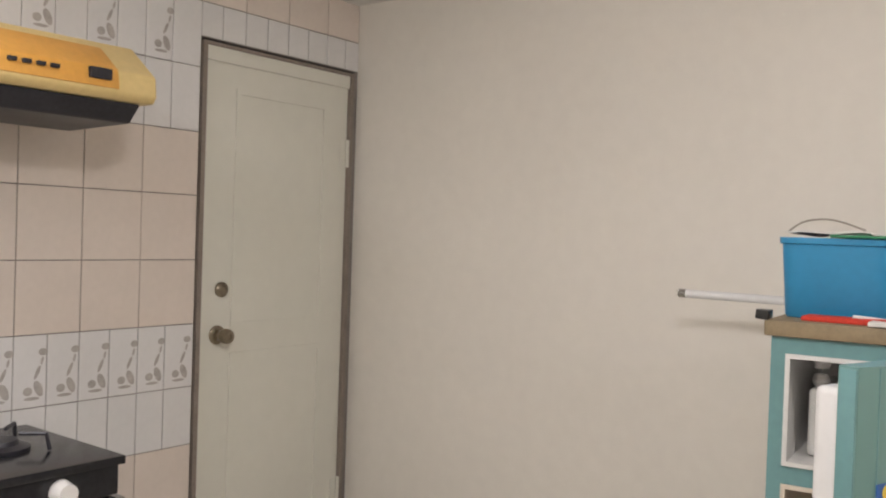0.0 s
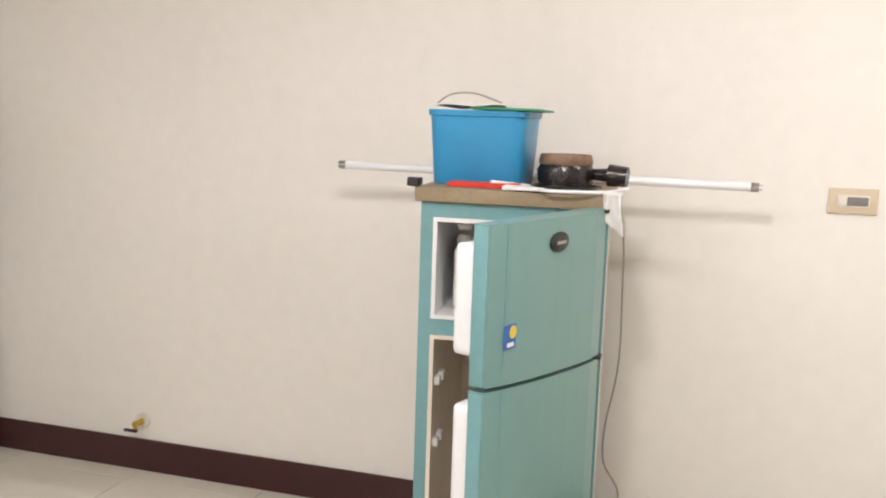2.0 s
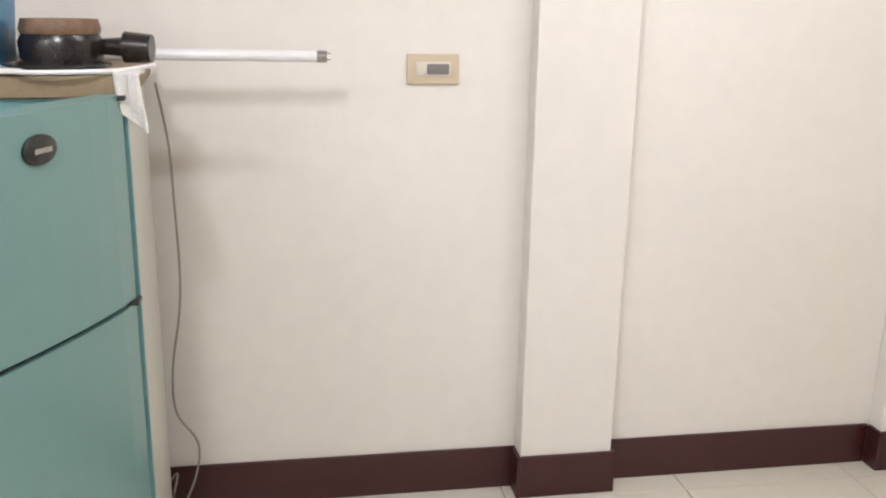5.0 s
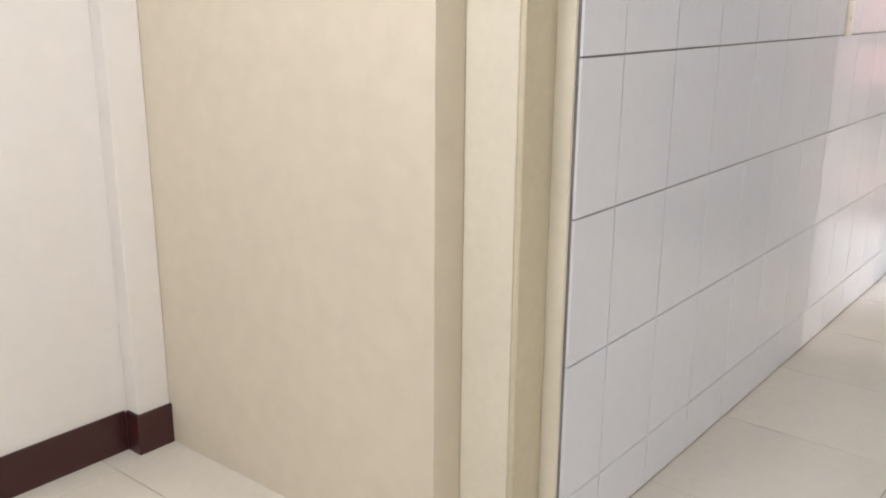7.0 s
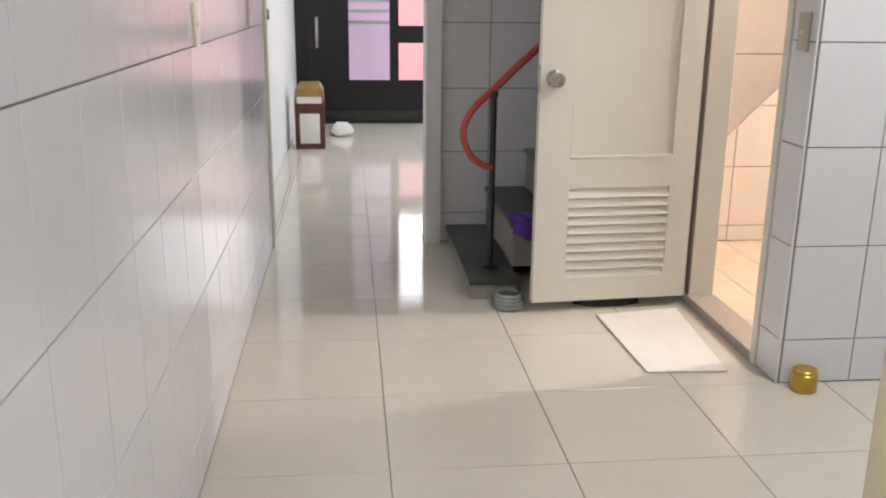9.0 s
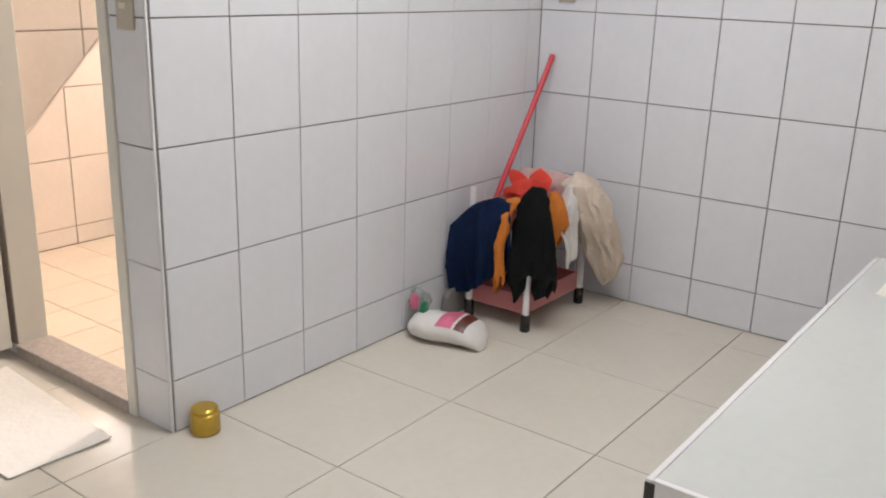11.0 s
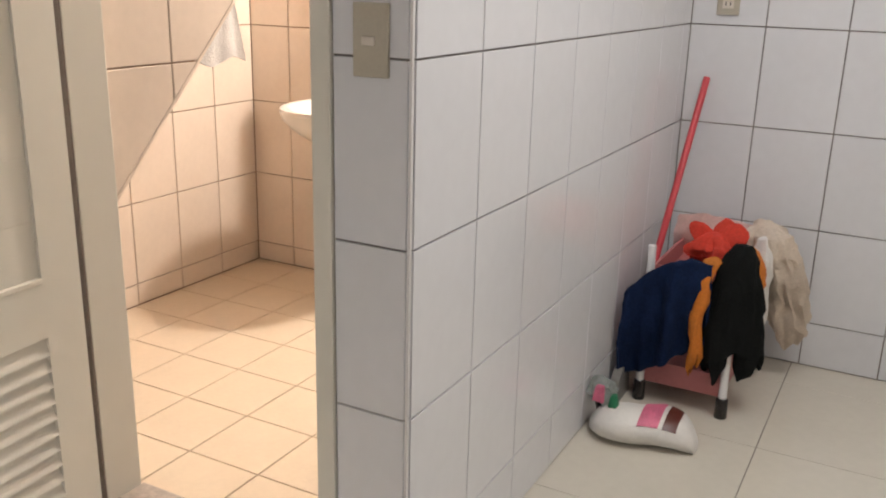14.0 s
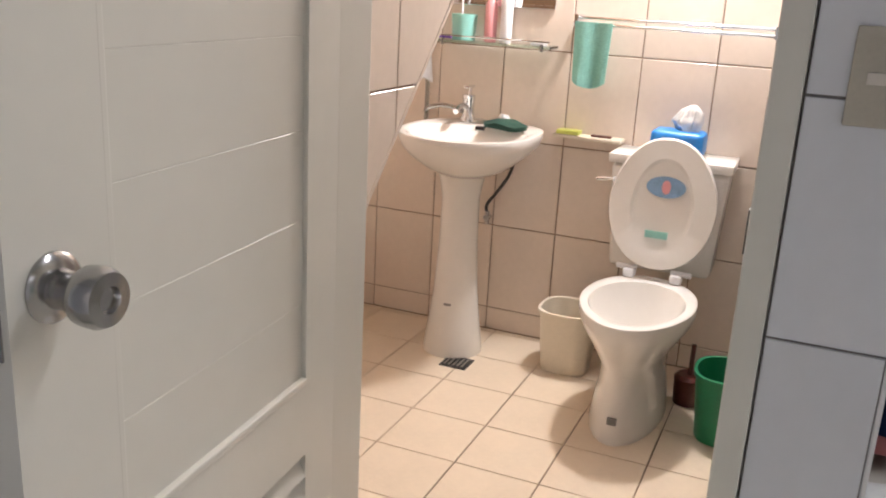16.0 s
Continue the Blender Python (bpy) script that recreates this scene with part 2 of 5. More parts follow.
def add_box(bm, x0, x1, y0, y1, z0, z1):
    xs, ys, zs = sorted((x0, x1)), sorted((y0, y1)), sorted((z0, z1))
    v = [bm.verts.new((x, y, z)) for z in zs for y in ys for x in xs]
    for f in ((0, 2, 3, 1), (4, 5, 7, 6), (0, 1, 5, 4), (2, 6, 7, 3), (0, 4, 6, 2), (1, 3, 7, 5)):
        bm.faces.new([v[i] for i in f])
    return bm


def box(x0, x1, y0, y1, z0, z1, bevel=0.0, segs=2):
    return finish(add_box(bmesh.new(), x0, x1, y0, y1, z0, z1), bevel, segs)


def taper_box(cx, cy, z0, z1, ax, ay, bx_, by_, bevel=0.0, segs=3):
    """Box with a bottom of ax by ay and a top of bx_ by by_."""
    bm = bmesh.new()
    v = [bm.verts.new((cx + sx * w / 2, cy + sy * d / 2, z)) for z, w, d in ((z0, ax, ay), (z1, bx_, by_)) for sx, sy in ((-1, -1), (1, -1), (1, 1), (-1, 1))]
    for f in ((3, 2, 1, 0), (4, 5, 6, 7), (0, 1, 5, 4), (1, 2, 6, 5), (2, 3, 7, 6), (3, 0, 4, 7)):
        bm.faces.new([v[i] for i in f])
    return finish(bm, bevel, segs)


def loft(rings, close_start=True, close_end=True, cyclic=True):
    """Skin over rings of points of one count."""
    bm = bmesh.new()
    vs = [[bm.verts.new(p) for p in r] for r in rings]
    n = len(vs[0])
    for a, b in zip(vs, vs[1:]):
        for i in range(n if cyclic else n - 1):
            j = (i + 1) % n
            bm.faces.new((a[i], a[j], b[j], b[i]))
    if close_start and cyclic:
        bm.faces.new(list(reversed(vs[0])))
    if close_end and cyclic:
        bm.faces.new(vs[-1])
    bmesh.ops.recalc_face_normals(bm, faces=bm.faces[:])
    return bm


def ellipse(cx, cy, z, rx, ry, n=28, power=2.0):
    out = []
    for i in range(n):
        a = 2 * math.pi * i / n
        c, s_ = math.cos(a), math.sin(a)
        out.append((cx + rx * math.copysign(abs(c) ** (2 / power), c), cy + ry * math.copysign(abs(s_) ** (2 / power), s_), z))
    return out


def lathe(cx, cy, profile, n=28, sy=1.0):
    """profile: rows of radius and height."""
    return loft([ellipse(cx, cy, z, max(r, 1e-4), max(r, 1e-4) * sy, n) for r, z in profile])


def pipe(points, r, n=10):
    """Round bar through points."""
    rings, pts = [], [Vector(p) for p in points]
    up = Vector((0.13, 0.21, 0.97)).normalized()
    for i, p in enumerate(pts):
        d = (pts[min(i + 1, len(pts) - 1)] - pts[max(i - 1, 0)]).normalized()
        s_ = d.cross(up)
        if s_.length < 0.05:
            s_ = d.cross(Vector((1, 0, 0)))
        s_.normalize()
        u = s_.cross(d)
        rad = r[i] if isinstance(r, (list, tuple)) else r
        rings.append([p + rad * (math.cos(2 * math.pi * k / n) * s_ + math.sin(2 * math.pi * k / n) * u) for k in range(n)])
    return loft(rings)


def smooth_path(points, steps=6):
    """Catmull-Rom points through the given ones."""
    p = [Vector(q) for q in points]
    p = [p[0]] + p + [p[-1]]
    out = []
    for i in range(1, len(p) - 2):
        for k in range(steps):
            t = k / steps
            out.append(0.5 * (2 * p[i] + (p[i + 1] - p[i - 1]) * t + (2 * p[i - 1] - 5 * p[i] + 4 * p[i + 1] - p[i + 2]) * t * t + (3 * p[i] - p[i - 1] - 3 * p[i + 1] + p[i + 2]) * t ** 3))
    return out + [p[-2]]


def join(*bms):
    out = bmesh.new()
    for b in bms:
        me = bpy.data.meshes.new("tmp")
        b.to_mesh(me)
        out.from_mesh(me)
        bpy.data.meshes.remove(me)
        b.free()
    return out


def link_mesh(name, bm, material, smooth=False):
    me = bpy.data.meshes.new(name)
    bm.to_mesh(me)
    bm.free()
    me.materials.append(material)
    if smooth:
        me.shade_smooth()
        me.set_sharp_from_angle(angle=radians(38))
    return me


def thing(name, at, label, category, group=""):
    ob = new(name)
    ob.empty_display_size = 0.1
    ob.matrix_basis = Matrix.Translation(at)
    return tagged(ob, label, category, group)


def part(name, bm, material, parent, label="", smooth=True):
    """One mesh, in world coordinates, as a part of a thing or of a part."""
    ob = new(name, link_mesh(name, bm, material, smooth))
    ob.parent = parent
    if parent.type == "EMPTY":
        ob.matrix_parent_inverse = parent.matrix_basis.inverted()
    return tagged(ob, label)


def solo(name, bm, material, label, category, group="", smooth=True):
    """A thing that is one mesh."""
    return tagged(new(name, link_mesh(name, bm, material, smooth)), label, category, group)


def structure(name, bm, material, label, category="wall"):
    return tagged(new(name, link_mesh(name, bm, material, False)), label, category, kind="structure")


def crumple(bm, amount, scale, seed=0.0):
    for v in bm.verts:
        v.co += noise.noise_vector(v.co * scale + Vector((seed, seed * 1.7, 0))) * amount
    return bm


def clip_poly(poly, a, b, c):
    """Keep the side a*u + b*v >= c of a polygon."""
    out = []
    for i, p in enumerate(poly):
        q = poly[(i + 1) % len(poly)]
        dp, dq = a * p[0] + b * p[1] - c, a * q[0] + b * q[1] - c
        if dp >= 0:
            out.append(p)
        if dp * dq < 0:
            t = dp / (dp - dq)
            out.append((p[0] + t * (q[0] - p[0]), p[1] + t * (q[1] - p[1])))
    return out


TILE_MESHES = {}


def tile_mesh(poly, depth, edge, material, name):
    """A glazed piece: outline shrunk at the face, local u, v and height."""
    key = (tuple((round(u, 4), round(v, 4)) for u, v in poly), depth, edge, material.name)
    if key not in TILE_MESHES:
        cu, cv = sum(p[0] for p in poly) / len(poly), sum(p[1] for p in poly) / len(poly)
        bm = bmesh.new()
        rows = []
        for shrink, h in ((0.0, 0.0), (0.0, depth - edge), (edge, depth)):
            ring = []
            for u, v in poly:
                du, dv = u - cu, v - cv
                ring.append(bm.verts.new((u - math.copysign(min(shrink, abs(du)), du), v - math.copysign(min(shrink, abs(dv)), dv), h)))
            rows.append(ring)
        n = len(poly)
        for a, b in zip(rows, rows[1:]):
            for i in range(n):
                bm.faces.new((a[i], a[(i + 1) % n], b[(i + 1) % n], b[i]))
        bm.faces.new(rows[-1])
        bmesh.ops.recalc_face_normals(bm, faces=bm.faces[:])
        TILE_MESHES[key] = link_mesh(name, bm, material)
    return TILE_MESHES[key]


def lay_tiles(parent, name, origin, u_dir, v_dir, us, vs, material, depth=0.006, gap=0.003, edge=0.0015, skip=None, cut=None, pick=None):
    """Tiles between the joint lines us and vs on the plane through origin; skip(u, v) leaves one out; cut: half-planes to keep."""
    u_dir, v_dir = Vector(u_dir), Vector(v_dir)
    nrm = u_dir.cross(v_dir)
    rot = Matrix((u_dir, v_dir, nrm)).transposed().to_4x4()
    for i, (u0, u1) in enumerate(zip(us, us[1:])):
        for j, (v0, v1) in enumerate(zip(vs, vs[1:])):
            cu, cv = (u0 + u1) / 2, (v0 + v1) / 2
            if skip and skip(cu, cv):
                continue
            poly = [(u0 + gap / 2, v0 + gap / 2), (u1 - gap / 2, v0 + gap / 2), (u1 - gap / 2, v1 - gap / 2), (u0 + gap / 2, v1 - gap / 2)]
            for a, b, c in cut or ():
                poly = clip_poly(poly, a, b, c)
            if len(poly) < 3:
                continue
            local = [(u - cu, v - cv) for u, v in poly]
            m = pick(i, j) if pick else material
            ob = new(name, tile_mesh(local, depth, edge, m, name))
            ob.parent = parent
            ob.matrix_basis = Matrix.Translation(Vector(origin) + u_dir * cu + v_dir * cv) @ rot


def steps(start, stop, pitch, first=None):
    """Joint lines from start to stop, the first one at first."""
    out, x = [start], (first if first is not None else start + pitch)
    while x < stop - 0.012:
        if x > start + 0.012:
            out.append(x)
        x += pitch
    return out + [stop]

# ---- structure: kitchen ----
KC = 2.228  # kitchen ceiling
CC = 2.60   # corridor ceiling

wall_north = structure("wall_north", box(-0.12, 4.57, 0.0, 0.12, 0, KC), PLASTER, "plain cream painted kitchen wall behind the fridge")
part("pilaster", box(3.187, 3.437, -0.066, -0.001, 0, KC, 0.004), PLASTER, wall_north, smooth=False)
part("pilaster", box(4.243, 4.344, -0.058, -0.001, 0, KC, 0.004), PLASTER, wall_north, smooth=False)
wall_west = structure("wall_west", join(box(-0.12, 0, -3.7, -0.775, 0, KC), box(-0.12, 0, -0.775, -0.02, 1.955, KC), box(-0.12, 0, -0.02, 0, 0, KC)), GROUT, "tiled kitchen wall with a door")
wall_east = structure("wall_east", join(box(4.45, 4.55, -1.16, 0.0, 0, KC), box(4.345, 4.45, -1.03, 0.0, 0, KC), box(4.45, 4.55, -3.7, -2.127, 0, KC), box(4.45, 4.55, -2.127, -1.16, 2.02, KC),
                                        box(4.45, 4.55, -3.7, 0.0, KC, CC), box(4.45, 4.55, -5.03, -3.7, 0, CC)), PLASTER_WARM, "cream painted wall with the kitchen doorway")
structure("wall_south", box(-0.12, 4.45, -3.82, -3.7, 0, KC), PLASTER, "plain cream painted kitchen wall")
structure("ceiling_kitchen", box(-0.12, 4.45, -3.82, 0.12, KC, KC + 0.1), CEILING, "grey kitchen ceiling", "ceiling")

# maroon skirting pieces of the kitchen
baseboard = structure("baseboard", box(0.0, 3.187, -0.010, -0.001, 0.0, 0.118, 0.002), BASEBOARD, "glossy dark maroon tile skirting along the wall", "baseboard")
for x0, x1, y0, y1 in ((3.177, 3.187, -0.076, -0.010), (3.187, 3.437, -0.076, -0.066), (3.437, 3.447, -0.076, -0.010), (3.447, 4.233, -0.010, -0.001),
                       (4.233, 4.243, -0.068, -0.010), (4.243, 4.344, -0.068, -0.058)):
    part("skirting_tile", box(x0, x1, y0, y1, 0.0, 0.118, 0.0015), BASEBOARD, baseboard, smooth=False)

# ---- structure: corridor, laundry corner, front room ----
RZ = [0.002, 0.157] + [0.157 + 0.325 * k for k in range(1, 8)] + [CC]
wall_corridor_north = structure("wall_corridor_north", box(4.5565, 8.30, -1.216, -1.08, 0, CC), GROUT, "white tiled corridor wall")
wall_laundry_south = structure("wall_laundry_south", box(4.45, 6.50, -5.03, -4.911, 0, CC), GROUT, "white tiled wall of the laundry corner")
wall_partition = structure("wall_partition", join(box(6.496, 6.61, -4.911, -3.056, 0, CC), box(6.61, 6.648, -3.17, -3.056, 0, CC)), GROUT, "white tiled partition beside the bathroom door")
wall_bathroom_north = structure("wall_bathroom_north", join(box(7.43, 8.52, -3.17, -3.05, 0, CC), box(6.648, 7.43, -3.17, -3.056, 1.99, CC)), WHITEWALL, "white wall above and beside the bathroom door")
wall_niche = structure("wall_niche", box(8.396, 8.52, -3.05, -2.09, 0, CC), GROUT, "tiled wall along the staircase")
structure("wall_cross", box(8.345, 8.52, -2.09, -2.01, 0, CC, 0.004), WHITEWALL, "white end of the wall beside the front room opening")
structure("wall_front_north", box(8.36, 13.2, -1.10, -1.0, 0, CC), WHITEWALL, "white wall of the front room")
structure("wall_front_south", box(8.52, 13.2, -4.1, -4.0, 0, CC), WHITEWALL, "white wall of the front room")
structure("wall_front_west", box(8.524, 8.58, -4.0, -2.10, 0, CC), WHITEWALL, "white wall of the front room")
structure("wall_far", join(box(13.05, 13.2, -1.10, -0.9, 0, CC), box(13.05, 13.2, -4.1, -3.2, 0, CC), box(13.05, 13.2, -3.2, -1.10, 2.2, CC)), WHITEWALL, "white far wall around the front door")
structure("ceiling_corridor", box(4.45, 13.2, -5.03, -0.9, CC, CC + 0.1), WHITEWALL, "white corridor ceiling", "ceiling")

# ---- structure: bathroom ----
BZ = -0.025
wall_bathroom_south = structure("wall_bathroom_south", box(6.50, 8.52, -5.03, -4.911, BZ - 0.05, CC), GROUT_BATH, "peach tiled bathroom wall behind basin and toilet")
wall_bathroom_east = structure("wall_bathroom_east", box(8.396, 8.52, -4.911, -3.17, BZ - 0.05, CC), GROUT_BATH, "peach tiled wall in the recess under the stairs")


def stair_wall():
    """Tiled cheek of the stairs: everything above the sloping line, and the sloping soffit."""
    bm = bmesh.new()
    zl = lambda y: 0.746 + 1.014 * (-3.231 - y)
    prof = [(-3.17, zl(-3.17)), (-3.17, CC), (-4.911, CC), (-4.911, zl(-4.911))]
    a = [bm.verts.new((7.405, y, z)) for y, z in prof]
    b = [bm.verts.new((8.396, y, z)) for y, z in prof]
    bm.faces.new(a)
    bm.faces.new(list(reversed(b)))
    for i in range(4):
        j = (i + 1) % 4
        bm.faces.new((a[j], a[i], b[i], b[j]))
    bmesh.ops.recalc_face_normals(bm, faces=bm.faces[:])
    return bm


wall_stairs = structure("wall_stairs", stair_wall(), GROUT_BATH, "peach tiled cheek under the staircase, cut along a slope")
part("edge_trim", finish(loft([[(7.397, y, z0), (7.412, y, z0), (7.412, y, z0 + 0.014), (7.397, y, z0 + 0.014)] for y, z0 in ((-3.172, 0.746 + 1.014 * (-3.231 + 3.172) - 0.012), (-4.904, 0.746 + 1.014 * (-3.231 + 4.904) - 0.012))]), 0.002), BATHTILE, wall_stairs, smooth=False)

# ---- floors ----
floor_kitchen = structure("floor_kitchen", box(-0.12, 4.5, -3.82, 0.12, -0.12, -0.004), GROUT_FLOOR, "polished cream tile kitchen floor", "floor")
floor_corridor = structure("floor_corridor", join(box(4.5, 6.61, -5.03, -1.0, -0.12, -0.004), box(6.61, 13.2, -3.11, -1.0, -0.12, -0.004), box(8.5, 13.2, -4.1, -3.11, -0.12, -0.004)),
                           GROUT_FLOOR, "polished cream tile corridor floor", "floor")
floor_bathroom = structure("floor_bathroom", box(6.61, 8.5, -4.95, -3.11, -0.14, BZ - 0.006), GROUT_BATH, "peach square tile bathroom floor", "floor")
# ---- kitchen things ----


def round_knob(parent, at, axis, r=0.027, material=None):
    """Door knob: rose, neck and ball along an axis."""
    q = Vector(axis).to_track_quat("Z", "Y").to_matrix().to_4x4()
    m = Matrix.Translation(at) @ q
    rose = lathe(0, 0, [(0.034, 0), (0.034, 0.004), (0.028, 0.009), (0.012, 0.011)])
    ball = lathe(0, 0, [(0.020, 0.009), (0.018, 0.018), (0.020, 0.030), (r * 0.96, 0.042), (r, 0.050), (r, 0.060), (r * 0.88, 0.068), (r * 0.45, 0.069), (r * 0.38, 0.064)])
    rose.transform(m)
    ball.transform(m)
    k = part("door_knob", ball, material or STEEL, parent, "brushed steel round knob")
    part("rose", rose, material or STEEL, k)
    return k


def kitchen_door():
    d = thing("door_1", (0, -0.4, 0), "closed cream painted door with tarnished knob and deadbolt", "door")
    d["kind"] = "structure"
    y0, y1, top = -0.765, -0.035, 1.945
    part("door_frame", join(box(-0.10, 0.012, y0 - 0.006, y0 + 0.011, 0, top), box(-0.10, 0.012, y1 - 0.011, y1 + 0.006, 0, top), box(-0.10, 0.012, y0 + 0.011, y1 - 0.011, top - 0.011, top)), DARKGAP, d, "narrow brown frame", smooth=False)
    slab = part("door_leaf", box(-0.045, -0.004, y0 + 0.013, y1 - 0.013, 0.008, top - 0.013, 0.002), DOORPAINT, d, smooth=False)
    # raised panels with mouldings
    for z0, z1 in ((0.14, 0.86), (0.95, 1.80)):
        part("door_panel", taper_panel(-0.004, y0 + 0.15, y1 - 0.13, z0, z1), DOORPAINT, slab, smooth=False)
    part("door_header", box(-0.045, 0.006, y0 + 0.011, y1 - 0.011, top - 0.062, top - 0.0115, 0.003), DOORPAINT, d, smooth=False)
    round_knob(d, (-0.003, -0.673, 0.927), (1, 0, 0), material=OLDBRASS)
    q = Matrix.Translation((-0.003, -0.660, 1.087)) @ Vector((1, 0, 0)).to_track_quat("Z", "Y").to_matrix().to_4x4()
    bolt = lathe(0, 0, [(0.027, 0), (0.027, 0.008), (0.021, 0.014), (0.013, 0.016), (0.012, 0.013)])
    bolt.transform(q)
    part("deadbolt", bolt, OLDBRASS, d, "round tarnished deadbolt")
    for z in (0.25, 1.62):
        part("hinge", join(pipe([(0.006, y1 - 0.017, z - 0.055), (0.006, y1 - 0.017, z + 0.055)], 0.007), box(-0.004, 0.001, y1 - 0.052, y1 - 0.017, z - 0.05, z + 0.05, 0.001)), DOORPAINT, d, "hinge painted over in cream")


def taper_panel(x, y0, y1, z0, z1, h=0.005, w=0.018):
    """Thin raised frame of a door panel, in the plane x, towards +x."""
    bm = bmesh.new()
    for a0, a1, b0, b1 in ((y0, y1, z0, z0 + w), (y0, y1, z1 - w, z1), (y0, y0 + w, z0 + w, z1 - w), (y1 - w, y1, z0 + w, z1 - w)):
        add_box(bm, x, x + h, a0, a1, b0, b1)
    return bm


kitchen_door()


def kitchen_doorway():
    d = thing("door_frame", (4.5, -1.16, 0), "cream frame of the open kitchen doorway, its shaded sides coloured olive", "door frame")
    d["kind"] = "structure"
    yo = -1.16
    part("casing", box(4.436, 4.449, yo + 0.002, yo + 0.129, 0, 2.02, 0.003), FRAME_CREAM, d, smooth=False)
    # reveal turned from the lamp: its shade comes from the olive colour
    part("jamb", box(4.437, 4.545, yo - 0.012, yo + 0.0015, 0, 2.02, 0.003), FRAME_OLIVE_SHADE, d, smooth=False)
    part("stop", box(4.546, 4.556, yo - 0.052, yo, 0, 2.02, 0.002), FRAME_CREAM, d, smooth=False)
    part("casing", box(4.380, 4.449, -2.180, -2.048, 0, 2.15, 0.004), FRAME_OLIVE_SHADE, d, "olive strip", smooth=False)
    part("jamb", box(4.4495, 4.545, -2.126, -2.112, 0, 2.02, 0.003), FRAME_OLIVE_SHADE, d, smooth=False)
    part("head", box(4.437, 4.545, -2.113, -1.174, 2.005, 2.019), FRAME_OLIVE_SHADE, d, smooth=False)


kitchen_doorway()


# the refrigerator stands a little askew to the wall
FRIDGE_TURN = Matrix.Translation((1.905, -0.642, 0)) @ Matrix.Rotation(radians(5.5), 4, "Z") @ Matrix.Translation((-1.905, 0.642, 0))


def fridge():
    f = thing("refrigerator", (2.14, -0.42, 0), "small teal two-door refrigerator with both doors standing open", "refrigerator")
    x0, x1, yf, yb, top = 1.905, 2.352, -0.642, -0.14, 1.105

    def shell(name, bm, material, parent, label="", smooth=True):
        bm.transform(FRIDGE_TURN)
        return part(name, bm, material, parent, label, smooth)

    w = 0.038
    # shell: sides, back, top, floor, divider
    shell("side_panel", box(x0, x0 + 0.02, yf + 0.02, yb, 0.07, top, 0.004), SIDEGREY, f)
    shell("side_panel", box(x1 - 0.02, x1, yf + 0.02, yb, 0.07, top, 0.004), SIDEGREY, f)
    shell("back_panel", box(x0 + 0.021, x1 - 0.021, yb - 0.03, yb, 0.07, top - 0.021), SIDEGREY, f)
    shell("top_panel", box(x0 + 0.021, x1 - 0.021, yf + 0.02, yb, top - 0.02, top, 0.004), TEALDARK, f)
    shell("bottom_panel", box(x0 + 0.021, x1 - 0.021, yf + 0.02, yb - 0.031, 0.07, 0.094), TEALDARK, f)
    zs = ((0.095, 0.775), (0.826, 1.065))
    rim = bmesh.new()
    add_box(rim, x0, x0 + w, yf, yf + 0.0195, 0.07, top)
    add_box(rim, x1 - w, x1, yf, yf + 0.0195, 0.07, top)
    for a, b in ((0.07, 0.095), (0.775, 0.826), (1.065, top)):
        add_box(rim, x0 + w, x1 - w, yf, yf + 0.0195, a, b)
    shell("front_frame", rim, TEALDARK, f, "teal front frame", smooth=False)
    for name, (a, b), m in (("fridge_compartment", zs[0], LINERTAN), ("freezer_compartment", zs[1], LINER)):
        t = 0.004
        xa, xb = x0 + w, x1 - w
        c = shell(name, box(xa + t, xb - t, yb - 0.064, yb - 0.060, a + t, b - t), m, f, smooth=False)
        for p in ((xa, xa + t, a, b), (xb - t, xb, a, b), (xa + t, xb - t, a, a + t), (xa + t, xb - t, b - t, b)):
            shell("liner_wall", box(p[0], p[1], yf - 0.001, yb - 0.0595, p[2], p[3]), m, c, smooth=False)
        lip = bmesh.new()
        for p, q, r, s_ in ((xa - 0.006, xa + 0.004, a - 0.005, b + 0.005), (xb - 0.004, xb + 0.006, a - 0.005, b + 0.005)):
            add_box(lip, p, q, yf - 0.006, yf - 0.002, r, s_)
        add_box(lip, xa + 0.004, xb - 0.004, yf - 0.006, yf - 0.002, a - 0.005, a + 0.005)
        add_box(lip, xa + 0.004, xb - 0.004, yf - 0.006, yf - 0.002, b - 0.005, b + 0.005)
        shell("liner_lip", lip, LINER if a > 0.5 else LINERTAN, c, smooth=False)
    for z in (0.30, 0.50, 0.66):
        for k in (0, 1):
            shell("shelf_clip", box(x0 + w + 0.004, x0 + w + 0.018, -0.63 + k * 0.05, -0.605 + k * 0.05, z - 0.012, z + 0.010, 0.003), LINER, f)
    shell("ice_tray", finish(join(box(x0 + w + 0.03, x0 + w + 0.075, -0.56, -0.30, 0.832, 0.985, 0.012, 3)), 0.0), LINER, f, "white ice tray")
    for k, zz in enumerate((0.99, 1.03)):
        shell("tray_clip", lathe(x0 + w + 0.05, -0.52, [(0.016, zz), (0.020, zz + 0.012), (0.014, zz + 0.026)], 14), LINER, f)
    shell("thermostat", box(2.07, 2.13, -0.40, -0.36, 1.035, 1.060, 0.004), DARKMETAL, f)
    for x in (x0 + 0.04, x1 - 0.04):
        for y in (-0.60, -0.20):
            shell("foot", lathe(x, y, [(0.02, 0), (0.02, 0.03), (0.012, 0.07)], 12), DARKMETAL, f)
    shell("base_grille", box(x0 + 0.02, x1 - 0.02, yf + 0.03, yf + 0.045, 0.02, 0.069), DARKMETAL, f)
    # doors, in a frame whose x runs from the hinge to the free edge and whose y is the outer face
    along = Vector((2.191 - 2.350, -1.092 + 0.612, 0)).normalized()
